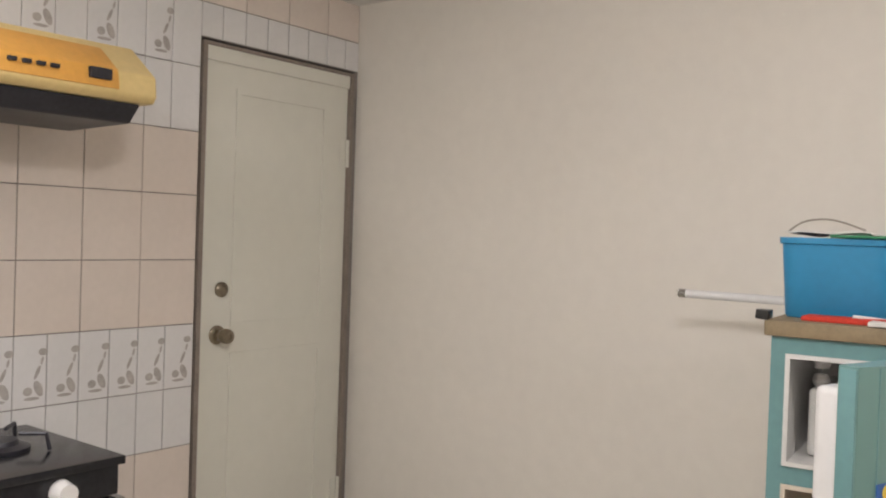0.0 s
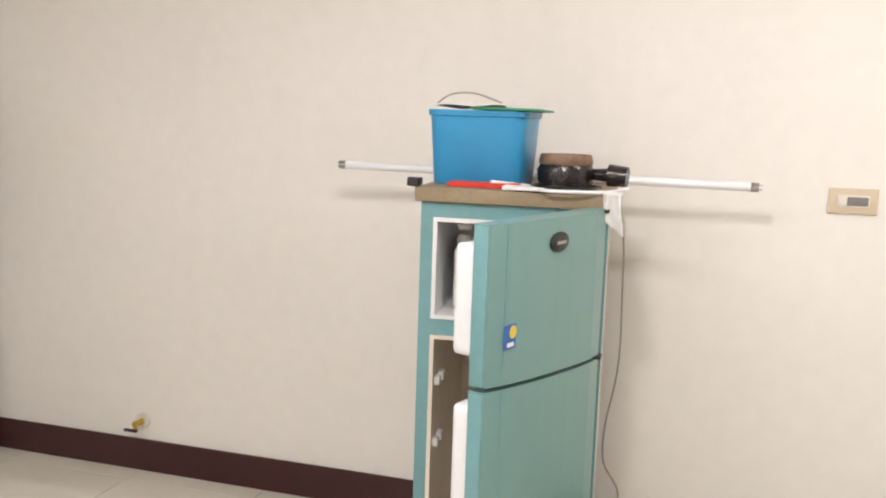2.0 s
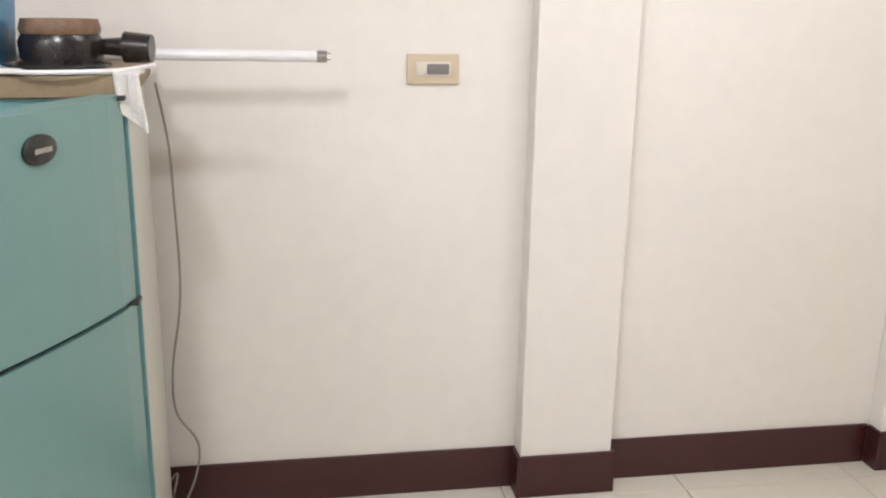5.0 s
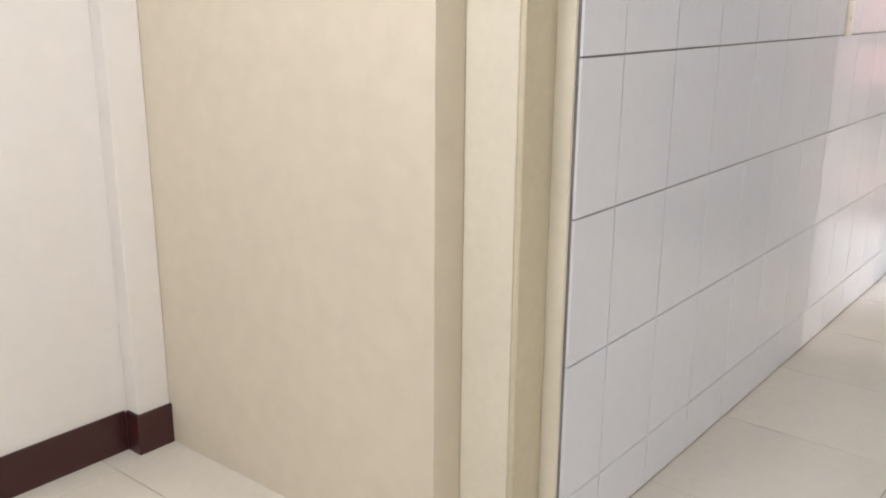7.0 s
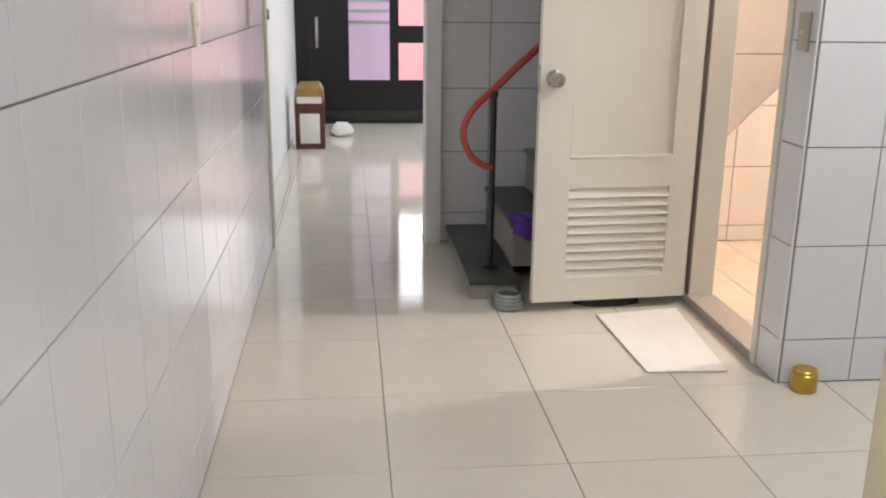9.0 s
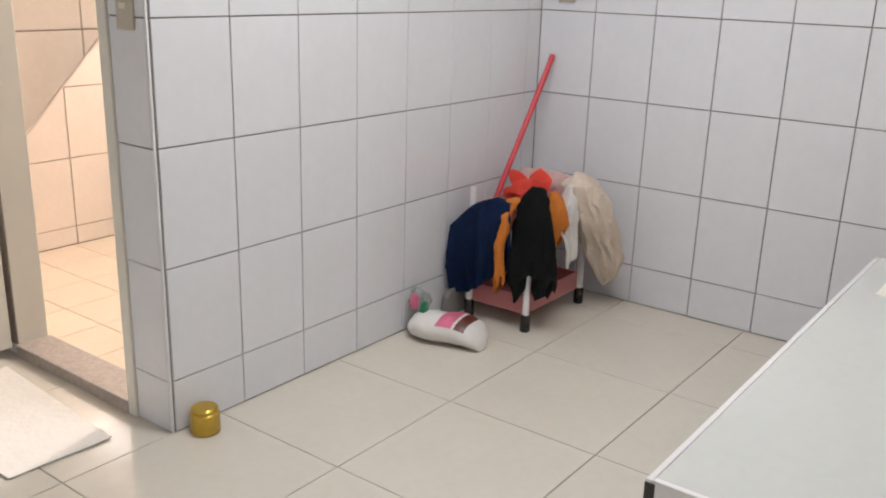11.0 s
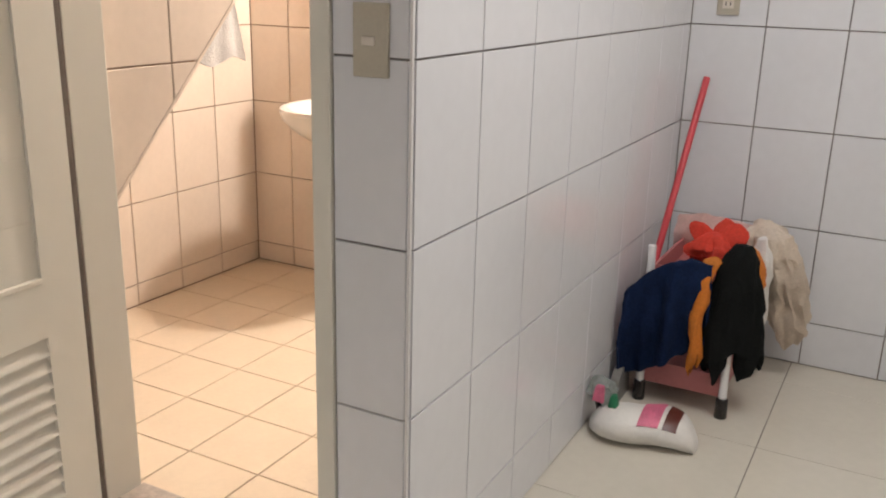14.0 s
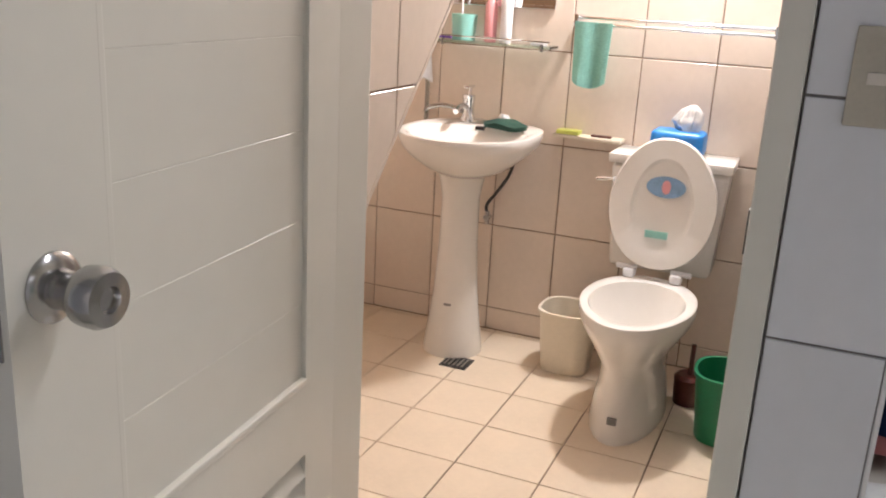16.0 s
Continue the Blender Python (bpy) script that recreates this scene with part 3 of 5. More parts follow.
    out = Vector((along.y, -along.x, 0)) * -1
    if out.x < 0:
        out = -out
    m = Matrix((along, out, Vector((0, 0, 1)))).transposed().to_4x4()
    m.translation = Vector((2.350, -0.622, 0))

    def door_part(name, bm, material, parent, label="", smooth=True):
        bm.transform(m)
        bmesh.ops.recalc_face_normals(bm, faces=bm.faces[:])
        return part(name, bm, material, parent, label, smooth)

    L = 0.500

    def slab(z0, z1, low=0.0, high=0.0):
        """Gently bowed door skin; low and high: how far its lower and upper edge sink towards the hinge."""
        rings = []
        for k in range(9):
            u = k / 8 * L
            bow = 0.014 * (1 - (2 * k / 8 - 1) ** 2)
            e = 0.004 if k in (0, 8) else 0.0
            a, b = z0 - low * (1 - k / 8), z1 - high * (1 - k / 8)
            rings.append([(u, -0.040, a), (u, bow - e, a), (u, bow - e, b), (u, -0.040, b)])
        return finish(loft(rings), 0.0)

    for name, z0, z1, low, high in (("freezer_door", 0.800, 1.113, 0.031, 0.0), ("fridge_door", 0.075, 0.791, 0.0, 0.031)):
        bm = slab(z0, z1, low, high)
        d = door_part(name, bm, TEAL, f, smooth=False)
        door_part("gasket", box(0.02, L - 0.02, -0.050, -0.0405, z0 + 0.02, z1 - 0.036, 0.003), GASKET, d)
        door_part("edge_strip", box(L + 0.0008, L + 0.007, -0.034, -0.004, z0 + 0.004, z1 - 0.004, 0.002), TEALDARK, d)
        # white inner shell standing out beside the free edge
        deep = 0.104 if z1 - z0 < 0.5 else 0.098
        inner = door_part("inner_panel", box(0.05, L - 0.030, -deep, -0.0505, z0 + 0.045, z1 - 0.045, 0.014, 3), WHITEPLASTIC, d)
        if z1 - z0 > 0.5:
            door_part("bottle_rack", box(0.055, L - 0.045, -0.135, -deep - 0.001, z0 + 0.05, z0 + 0.20, 0.012, 3), WHITEPLASTIC, inner)
        door_part("groove", box(L - 0.052, L - 0.049, -0.002, 0.0055, z0 + 0.004, z1 - 0.004), TEALDARK, d)
    fz = bpy.data.objects["freezer_door"]
    badge = lathe(0, 0, [(0.038, 0), (0.038, 0.004), (0.034, 0.006), (0.001, 0.0065)], 30, 0.55)
    badge.transform(Matrix.Translation((0.262, 0.0135, 1.062)) @ pose(0, 0, 0, -90, 0, 0))
    door_part("badge", badge, DARKMETAL, fz, "dark oval badge")
    door_part("badge_bar", box(0.242, 0.282, 0.0202, 0.0215, 1.058, 1.065), STEEL, fz)
    door_part("sticker", box(0.412, 0.453, 0.0062, 0.0085, 0.868, 0.916), STICKBLUE, fz, "blue and yellow sticker", smooth=False)
    st = lathe(0, 0, [(0.013, 0), (0.013, 0.0006)], 20)
    st.transform(Matrix.Translation((0.424, 0.0086, 0.900)) @ pose(0, 0, 0, -90, 0, 0))
    door_part("sticker_sun", st, STICKYELLOW, fz)
    door_part("sticker_bar", box(0.420, 0.444, 0.0087, 0.0095, 0.872, 0.880), WHITEPLASTIC, fz)
    for z in (0.764, 1.108, 0.07):
        part("hinge", box(2.318, 2.354, -0.640, -0.605, z - 0.004, z + 0.004, 0.002), DARKMETAL, f)


fridge()
# board on the fridge and what lies on it
board_mesh = crumple(box(1.890, 2.366, -0.657, -0.115, 1.107, 1.142, 0.004), 0.002, 30)
board_mesh.transform(FRIDGE_TURN)
board = solo("plywood_board", board_mesh, WOODBOARD, "worn plywood board on top of the refrigerator", "board")
BT = 1.143


def blue_box():
    b = thing("storage_box", (2.0, -0.42, BT), "blue plastic storage box with cloth and papers on the board", "box")
    cx, cy = 2.005, -0.43
    outer = [ellipse(cx, cy, z, rx, ry, 40, 7.0) for z, rx, ry in ((BT, 0.112, 0.095), (BT + 0.006, 0.116, 0.099), (BT + 0.170, 0.126, 0.108), (BT + 0.172, 0.131, 0.113), (BT + 0.186, 0.132, 0.114))]
    inner = [ellipse(cx, cy, z, rx, ry, 40, 7.0) for z, rx, ry in ((BT + 0.186, 0.122, 0.104), (BT + 0.012, 0.110, 0.094))]
    part("box_body", loft(outer + inner, True, True), BLUEBOX, b)
    part("lid", crumple(box(cx - 0.01, cx + 0.155, cy - 0.12, cy + 0.11, BT + 0.1875, BT + 0.194, 0.002), 0.003, 12), GREENPLASTIC, b, "green plastic lid")
    cl = bmesh.new()
    bmesh.ops.create_grid(cl, x_segments=16, y_segments=14, size=0.088)
    for v in cl.verts:
        v.co = Vector((cx - 0.02 + v.co.x * 1.05, cy - 0.015 + v.co.y, BT + 0.200 + 0.012 * noise.noise(v.co * 14) - max(0, -v.co.y - 0.098) * 1.2))
    bmesh.ops.solidify(cl, geom=cl.faces[:], thickness=0.004)
    part("cloth", cl, CLOTHWHITE, b, "crumpled pale cloth")
    part("handle", pipe(smooth_path([(cx - 0.13, cy - 0.02, BT + 0.200), (cx - 0.09, cy - 0.02, BT + 0.226), (cx - 0.03, cy - 0.01, BT + 0.230), (cx + 0.04, cy, BT + 0.207)]), 0.0024, 8), CORD, b, "pale wire handle")


blue_box()


def black_pot():
    p = thing("pot", (2.24, -0.42, BT), "black enamel pot lying beside the blue box", "pot")
    body = lathe(0, 0, [(0.001, 0), (0.055, 0), (0.070, 0.014), (0.072, 0.044), (0.064, 0.060), (0.066, 0.066), (0.060, 0.066), (0.056, 0.040)], 28)
    body.transform(Matrix.Translation((2.215, -0.42, BT)))
    part("pot_body", body, BLACKPOT, p)
    part("rim", lathe(2.215, -0.42, [(0.0665, BT + 0.058), (0.069, BT + 0.066), (0.064, BT + 0.084), (0.058, BT + 0.070)], 28), RIMBROWN, p, "worn brown rim")
    part("handle", join(pipe([(2.282, -0.42, BT + 0.036), (2.33, -0.43, BT + 0.036)], [0.014, 0.018]), pipe([(2.325, -0.43, BT + 0.036), (2.372, -0.435, BT + 0.034)], [0.028, 0.025], 14)), BLACKPOT, p)


black_pot()
solo("red_cloth", crumple(box(1.955, 2.13, -0.60, -0.545, BT, BT + 0.012, 0.005), 0.006, 22, 3.0), REDCLOTH, "folded red cloth at the edge of the board", "cloth")
solo("red_tin", join(lathe(2.158, -0.36, [(0.02, BT), (0.02, BT + 0.06), (0.016, BT + 0.064)], 16)), REDCLOTH, "small red tin beside the blue box", "tin")
solo("plate", lathe(2.24, -0.56, [(0.001, BT), (0.05, BT), (0.085, BT + 0.012), (0.083, BT + 0.015), (0.04, BT + 0.005)], 28), BLACKPOT, "dark plate lying on the board", "plate")
solo("folded_paper", crumple(box(2.10, 2.20, -0.64, -0.57, BT, BT + 0.009, 0.003), 0.005, 25, 1.0), CLOTHWHITE, "crumpled white paper on the board", "paper")


def hanging_cloth():
    """Rag folded over the front corner of the board."""
    rows_ = []
    for k in range(17):
        t = k / 16
        row = []
        for j in range(9):
            u = j / 8
            if t < 0.3:
                y, z = -0.56 - 0.062 * t / 0.3, BT + 0.005
            else:
                y, z = -0.624 - 0.006 * math.sin(u * 8), BT + 0.003 - (t - 0.3) / 0.7 * (0.060 + 0.035 * u)
            x = 2.335 + 0.042 * u + 0.010 * max(0, t - 0.3)
            row.append((x, y + 0.004 * math.sin(u * 11 + t * 5), z))
        rows_.append(row)
    bm = loft(rows_, False, False, cyclic=False)
    bmesh.ops.solidify(bm, geom=bm.faces[:], thickness=0.004)
    return bm


solo("rag", hanging_cloth(), CLOTHWHITE, "white rag hanging over the corner of the board", "cloth")


def tube_lamp():
    t = thing("fluorescent_tube", (2.07, -0.115, BT), "loose white fluorescent tube lying across the board against the wall", "lamp")
    a, b = Vector((1.500, -0.20, 1.161)), Vector((2.692, -0.20, 1.154))
    d = (b - a).normalized()
    part("glass_tube", pipe([a + d * 0.02, b - d * 0.02], 0.0120, 16), TUBEGLASS, t)
    for p, s_ in ((a, 1), (b, -1)):
        c = part("end_cap", pipe([p, p + d * s_ * 0.021], 0.0127, 16), STEEL, t, "metal end cap")
        for k in (-1, 1):
            part("pin", pipe([p + Vector((0, 0, 0.006 * k)), p - d * s_ * 0.008 + Vector((0, 0, 0.006 * k))], 0.0015, 6), STEEL, c)


tube_lamp()
solo("clip", crumple(box(1.872, 1.90, -0.66, -0.62, BT + 0.0, BT + 0.022, 0.004), 0.003, 40), DARKMETAL, "small dark clip on the board corner", "clip")


def power_cord():
    pts = [(2.325, -0.10, 1.09), (2.341, -0.07, 0.95), (2.345, -0.065, 0.80), (2.347, -0.06, 0.65), (2.338, -0.05, 0.54), (2.315, -0.045, 0.40), (2.317, -0.045, 0.287), (2.365, -0.055, 0.208), (2.357, -0.06, 0.122),
           (2.324, -0.075, 0.050), (2.300, -0.08, 0.060), (2.312, -0.06, 0.128), (2.290, -0.05, 0.10)]
    return pipe(smooth_path(pts, 5), 0.0028, 8)


solo("power_cord", power_cord(), CORD, "grey power cord hanging behind the refrigerator", "cord")


def wall_plate(name, at, w, h, normal, label, sockets=1, category="switch", tint=None):
    """Switch or socket plate: base, inner frame and rockers, local x across, z up, y out of the wall."""
    n = Vector(normal)
    across = Vector((0, 0, 1)).cross(n) * -1
    m = Matrix((across, -n, Vector((0, 0, 1)))).transposed().to_4x4()
    m.translation = Vector(at)
    p = thing(name, at, label, category)

    def put(nm, bm, mt, par):
        bm.transform(m)
        bmesh.ops.recalc_face_normals(bm, faces=bm.faces[:])
        return part(nm, bm, mt, par)

    base = put("plate", box(-w / 2, w / 2, -0.009, -0.0005, -h / 2, h / 2, 0.003), tint or SWITCH, p)
    if w > h:
        put("inner_plate", box(-w * 0.33, w * 0.33, -0.0115, -0.0092, -h * 0.24, h * 0.24, 0.001), SWITCHIN, base)
        put("rocker", box(-w * 0.30, w * 0.12, -0.0145, -0.0117, -h * 0.17, h * 0.17, 0.001), GREYPLASTIC, base)
        put("rocker", box(w * 0.14, w * 0.30, -0.0140, -0.0117, -h * 0.17, h * 0.17, 0.001), SWITCHIN, base)
    elif sockets == 1:
        put("rocker", box(-w * 0.16, w * 0.22, -0.013, -0.0092, -h * 0.07, h * 0.05, 0.0015), SWITCHIN, base)
    else:
        for k in (-1, 1):
            o = put("outlet", box(-w * 0.25, w * 0.25, -0.0115, -0.0092, k * h * 0.2 - h * 0.13, k * h * 0.2 + h * 0.13, 0.002), SWITCHIN, base)
            for s_ in (-1, 1):
                put("slot", box(s_ * w * 0.1 - 0.0015, s_ * w * 0.1 + 0.0015, -0.0125, -0.0117, k * h * 0.2 - 0.006, k * h * 0.2 + 0.006), DARKMETAL, o)
    return p


wall_plate("wall_switch", (2.949, 0, 1.118), 0.125, 0.070, (0, -1, 0), "ivory wall switch plate on the cream wall")


def tap():
    t = thing("wall_tap", (0.653, 0, 0.178), "small brass water valve low on the cream wall", "tap")
    part("escutcheon", join(pipe([(0.66, -0.001, 0.19), (0.66, -0.012, 0.19)], 0.028, 16)), SWITCHIN, t, "round ivory wall flange")
    part("valve", join(pipe([(0.66, -0.012, 0.19), (0.655, -0.055, 0.186)], 0.010, 10), pipe([(0.655, -0.045, 0.198), (0.655, -0.047, 0.160)], 0.008, 10)), GOLD, t, "brass valve body")
    part("lever", box(0.615, 0.668, -0.062, -0.050, 0.160, 0.170, 0.003), DARKMETAL, t, "dark lever")


tap()


def range_hood():
    h = thing("range_hood", (0.25, -1.6, 1.6), "yellowed range hood with an orange front panel on the tiled wall", "range hood")
    y0, y1 = -1.98, -1.255
    # side profile in x, z, run along y
    prof = [(0.007, 1.79), (0.34, 1.79), (0.455, 1.70), (0.462, 1.645), (0.445, 1.628), (0.007, 1.628)]
    part("hood_body", finish(loft([[(x, y, z) for x, z in prof] for y in (y0, y1)]), 0.010, 3), HOODPAINT, h)
    part("front_panel", finish(loft([[(x, y, z) for x, z in ((0.372, 1.769), (0.456, 1.703), (0.4645, 1.653), (0.380, 1.653))] for y in (y0 + 0.01, y1 - 0.115)]), 0.003), HOODORANGE, h, "orange front panel")
    part("filter_tray", finish(loft([[(x, y, z) for x, z in ((0.03, 1.627), (0.43, 1.627), (0.38, 1.578), (0.08, 1.572))] for y in (y0 + 0.03, y1 - 0.03)]), 0.006), HOODDARK, h, "dark underside")
    part("display", box(0.420, 0.4705, y1 - 0.20, y1 - 0.14, 1.672, 1.700, 0.002), HOODDARK, h, "dark switch window")
    for k in range(4):
        part("button", box(0.44, 0.471, y1 - 0.30 - k * 0.035, y1 - 0.28 - k * 0.035, 1.680, 1.690, 0.002), HOODDARK, h)


range_hood()


def stove():
    c = thing("kitchen_counter", (0.28, -2.2, 0), "steel fronted kitchen counter under the stove", "counter")
    part("counter_body", box(0.008, 0.52, -3.3, -1.40, 0.06, 0.60, 0.004), GREYPLASTIC, c)
    part("worktop", box(0.008, 0.56, -3.32, -1.385, 0.602, 0.625, 0.004), STEEL, c)
    part("plinth", box(0.008, 0.46, -3.28, -1.42, 0.001, 0.059), DARKMETAL, c)
    s_ = thing("gas_stove", (0.28, -1.72, 0.626), "black two-burner gas stove on the steel counter", "stove")
    part("stove_body", box(0.07, 0.545, -2.08, -1.395, 0.630, 0.705, 0.006), STOVE, s_)
    part("stove_top", box(0.06, 0.556, -2.09, -1.383, 0.706, 0.728, 0.004), STOVE, s_)
    for y in (-1.58, -1.90):
        b = part("burner", lathe(0.30, y, [(0.075, 0.7285), (0.075, 0.738), (0.05, 0.745), (0.045, 0.756), (0.02, 0.758)], 24), HOODDARK, s_)
        for k in range(4):
            a = math.pi / 4 + k * math.pi / 2
            part("pan_support", join(pipe([(0.30 + 0.05 * math.cos(a), y + 0.05 * math.sin(a), 0.772), (0.30 + 0.115 * math.cos(a), y + 0.115 * math.sin(a), 0.772), (0.30 + 0.125 * math.cos(a), y + 0.125 * math.sin(a), 0.731)], 0.006, 6)), HOODDARK, b)
        part("knob", pipe([(0.546, y + 0.03, 0.668), (0.585, y + 0.03, 0.668)], [0.030, 0.024], 18), WHITEPLASTIC, s_, "cream control knob")
    for x, y in ((0.1, -2.05), (0.5, -2.05), (0.1, -1.43), (0.5, -1.43)):
        part("foot", box(x - 0.015, x + 0.015, y - 0.015, y + 0.015, 0.6255, 0.631), DARKMETAL, s_)


stove()
solo("screw", lathe(3.204, -0.20, [(0.006, 0.0005), (0.007, 0.006), (0.003, 0.012)], 10), DARKMETAL, "small dark screw lying on the kitchen floor", "screw")
solo("white_cord", pipe(smooth_path([(2.06, -0.585, BT + 0.016), (2.14, -0.55, BT + 0.008), (2.20, -0.645, BT + 0.006), (2.27, -0.648, BT + 0.006), (2.34, -0.60, BT + 0.006), (2.376, -0.45, BT + 0.006)], 6), 0.004, 8), WHITEPLASTIC, "thin white cord lying over the board", "cord")
# ---- bathroom door ----


def bathroom_door():
    f = thing("door_2", (7.0, -3.05, 0), "ivory plastic bathroom door with louvres, standing open", "door")
    f["kind"] = "structure"
    part("door_frame", join(box(7.314, 7.3595, -3.158, -3.054, 0.0, 1.985, 0.003), box(7.360, 7.429, -3.158, -3.050, 0.0, 1.985, 0.003), box(6.6495, 6.690, -3.18, -3.044, 0.0, 1.985, 0.003), box(6.690, 7.314, -3.158, -3.050, 1.945, 1.985, 0.003)), PVC, f, smooth=False)
    # added dark strip that paints the shaded gap between leaf and frame
    part("gap_shade", box(7.315, 7.352, -3.0535, -3.049, 0.04, 1.945), DARKGAP, f, "dark brown strip added as the shade of the hinge gap", smooth=False)
    part("strike_plate", box(6.6905, 6.6925, -3.085, -3.055, 0.915, 0.975), DARKMETAL, f)
    x0, x1, ya, yb = 7.295, 7.332, -3.022, -2.357
    z0, z1 = 0.045, 1.935
    m = Matrix.Translation((x0, ya, 0)) @ Matrix.Rotation(radians(4.5), 4, "Z") @ Matrix.Translation((-x0, -ya, 0))

    def lpart(name, bm, material, parent, label="", smooth=True):
        bm.transform(m)
        return part(name, bm, material, parent, label, smooth)

    leaf = bmesh.new()
    for y0, y1, a, b in ((ya, ya + 0.100, z0, z1), (yb - 0.135, yb, z0, z1), (ya + 0.100, yb - 0.135, z0, 0.146), (ya + 0.100, yb - 0.135, 0.520, 0.640), (ya + 0.100, yb - 0.135, 1.82, z1)):
        add_box(leaf, x0, x1, y0, y1, a, b)
    lf = lpart("door_leaf", finish(leaf, 0.0), PVC, f, smooth=False)
    for k in range(9):
        za = 0.640 + k * 1.18 / 9
        lpart("panel_board", box(x0 + 0.007, x1 - 0.007, ya + 0.1002, yb - 0.1352, za + 0.0001, za + 1.18 / 9 - 0.0001, 0.0007, 1), PVC, lf, smooth=False)
    lpart("panel_moulding", join(box(x0 - 0.003, x0 + 0.010, ya + 0.1005, yb - 0.1355, 0.6405, 0.652, 0.003), box(x0 + 0.001, x0 + 0.010, ya + 0.1005, ya + 0.098, 0.652, 1.82, 0.002),
                                box(x0 + 0.001, x0 + 0.010, yb - 0.146, yb - 0.1355, 0.652, 1.82, 0.002)), PVC, lf, smooth=False)
    n = 10
    for k in range(n):
        z = 0.146 + (k + 0.5) * (0.520 - 0.146) / n
        s_ = loft([[(x0 - 0.001, y, z - 0.021), (x0 + 0.004, y, z - 0.023), (x0 + 0.022, y, z + 0.017), (x0 + 0.017, y, z + 0.019)] for y in (ya + 0.1005, yb - 0.1355)])
        lpart("louvre_slat", s_, PVC, lf, smooth=False)
    round_knob(lf, m @ Vector((x0, -2.412, 0.955)), (-1, 0, 0), 0.029)
    round_knob(lf, m @ Vector((x1, -2.412, 0.955)), (1, 0, 0), 0.029)
    lpart("latch", box(x0 + 0.008, x1 - 0.008, yb, yb + 0.002, 0.90, 1.005), STEEL, lf)
    for z in (0.25, 1.0, 1.72):
        part("hinge", pipe([(7.341, -3.036, z - 0.045), (7.341, -3.036, z + 0.045)], 0.006, 10), STEEL, f)


bathroom_door()
structure("door_sill", box(6.6905, 7.3135, -3.165, -3.043, -0.02, 0.040, 0.004), SILL, "grey granite bathroom door sill", "sill")

# ---- corridor things ----
wall_plate("wall_switch", (6.566, -3.050, 1.160), 0.068, 0.120, (0, 1, 0), "tall ivory switch plate on the tiled wall end", tint=SWITCHGREY)
wall_plate("wall_socket", (6.372, -4.905, 1.225), 0.072, 0.120, (0, 1, 0), "beige double socket plate on the white tiles", 2, "socket", SWITCHGREY)
wall_plate("wall_socket", (4.93, -4.905, 1.275), 0.120, 0.072, (0, 1, 0), "beige wide socket plate on the white tiles", 2, "socket", SWITCHGREY)
wall_plate("wall_switch", (6.32, -1.222, 1.178), 0.070, 0.115, (0, -1, 0), "cream switch plate on the corridor tiles", tint=SWITCHIN)
wall_plate("wall_switch", (7.647, -1.222, 1.19), 0.070, 0.115, (0, -1, 0), "cream switch plate near the corridor end", tint=SWITCHIN)
structure("door_jamb", box(8.302, 8.358, -1.236, -1.08, 0.0, 2.1, 0.004), FRAME_CREAM, "cream painted jamb at the corridor end", "door frame")


def open_front_door():
    d = thing("door_3", (8.8, -1.14, 0), "white painted door opened flat against the wall", "door")
    d["kind"] = "structure"
    lf = part("door_leaf", box(8.375, 9.15, -1.165, -1.125, 0.01, 2.05, 0.003), WHITEWALL, d, smooth=False)
    round_knob(lf, (8.52, -1.165, 1.16), (0, -1, 0))
    for z in (0.3, 1.75):
        part("hinge", pipe([(8.367, -1.165, z - 0.05), (8.367, -1.165, z + 0.05)], 0.006, 8), STEEL, d)


open_front_door()


def front_door():
    d = thing("door_4", (13.05, -2.1, 0), "black metal front door with tall glass panes", "door")
    d["kind"] = "structure"
    X = 13.05
    part("door_frame", join(box(X - 0.02, X + 0.10, -1.22, -1.10, 0, 2.2, 0.004), box(X - 0.02, X + 0.10, -3.2, -3.1, 0, 2.2, 0.004), box(X - 0.02, X + 0.10, -3.1, -1.22, 2.1, 2.2, 0.004)), BLACKDOOR, d, smooth=False)
    leaf = bmesh.new()
    for y0, y1, z0, z1 in ((-1.63, -1.22, 0.0, 2.1), (-3.1, -1.63, 0.0, 0.43), (-2.13, -2.04, 0.43, 2.1), (-3.1, -2.95, 0.43, 2.1), (-2.95, -2.13, 0.80, 0.97), (-2.95, -1.63, 1.98, 2.1)):
        add_box(leaf, X + 0.0, X + 0.05, y0, y1, z0, z1)
    lf = part("door_leaf", leaf, BLACKDOOR, d, smooth=False)
    part("pane", box(X + 0.020, X + 0.026, -2.04, -1.63, 0.43, 1.98), GLASS, lf, smooth=False).visible_shadow = False
    part("pane", box(X + 0.020, X + 0.026, -2.95, -2.13, 0.43, 0.80), GLASS, lf, smooth=False).visible_shadow = False
    part("pane", box(X + 0.020, X + 0.026, -2.95, -2.13, 0.97, 1.98), GLASS, lf, smooth=False).visible_shadow = False
    part("door_handle", join(box(X - 0.045, X - 0.03, -1.33, -1.30, 0.75, 1.05, 0.004), box(X - 0.03, X, -1.325, -1.305, 0.77, 0.79), box(X - 0.03, X, -1.325, -1.305, 1.01, 1.03)), STEEL, lf)
    part("kick_plate", box(X - 0.006, X - 0.0005, -3.0, -1.30, 0.02, 0.12, 0.002), DARKMETAL, lf, smooth=False)
    part("threshold", box(X - 0.07, X - 0.0205, -3.1, -1.15, 0.0, 0.02, 0.004), DARKMETAL, d, smooth=False)


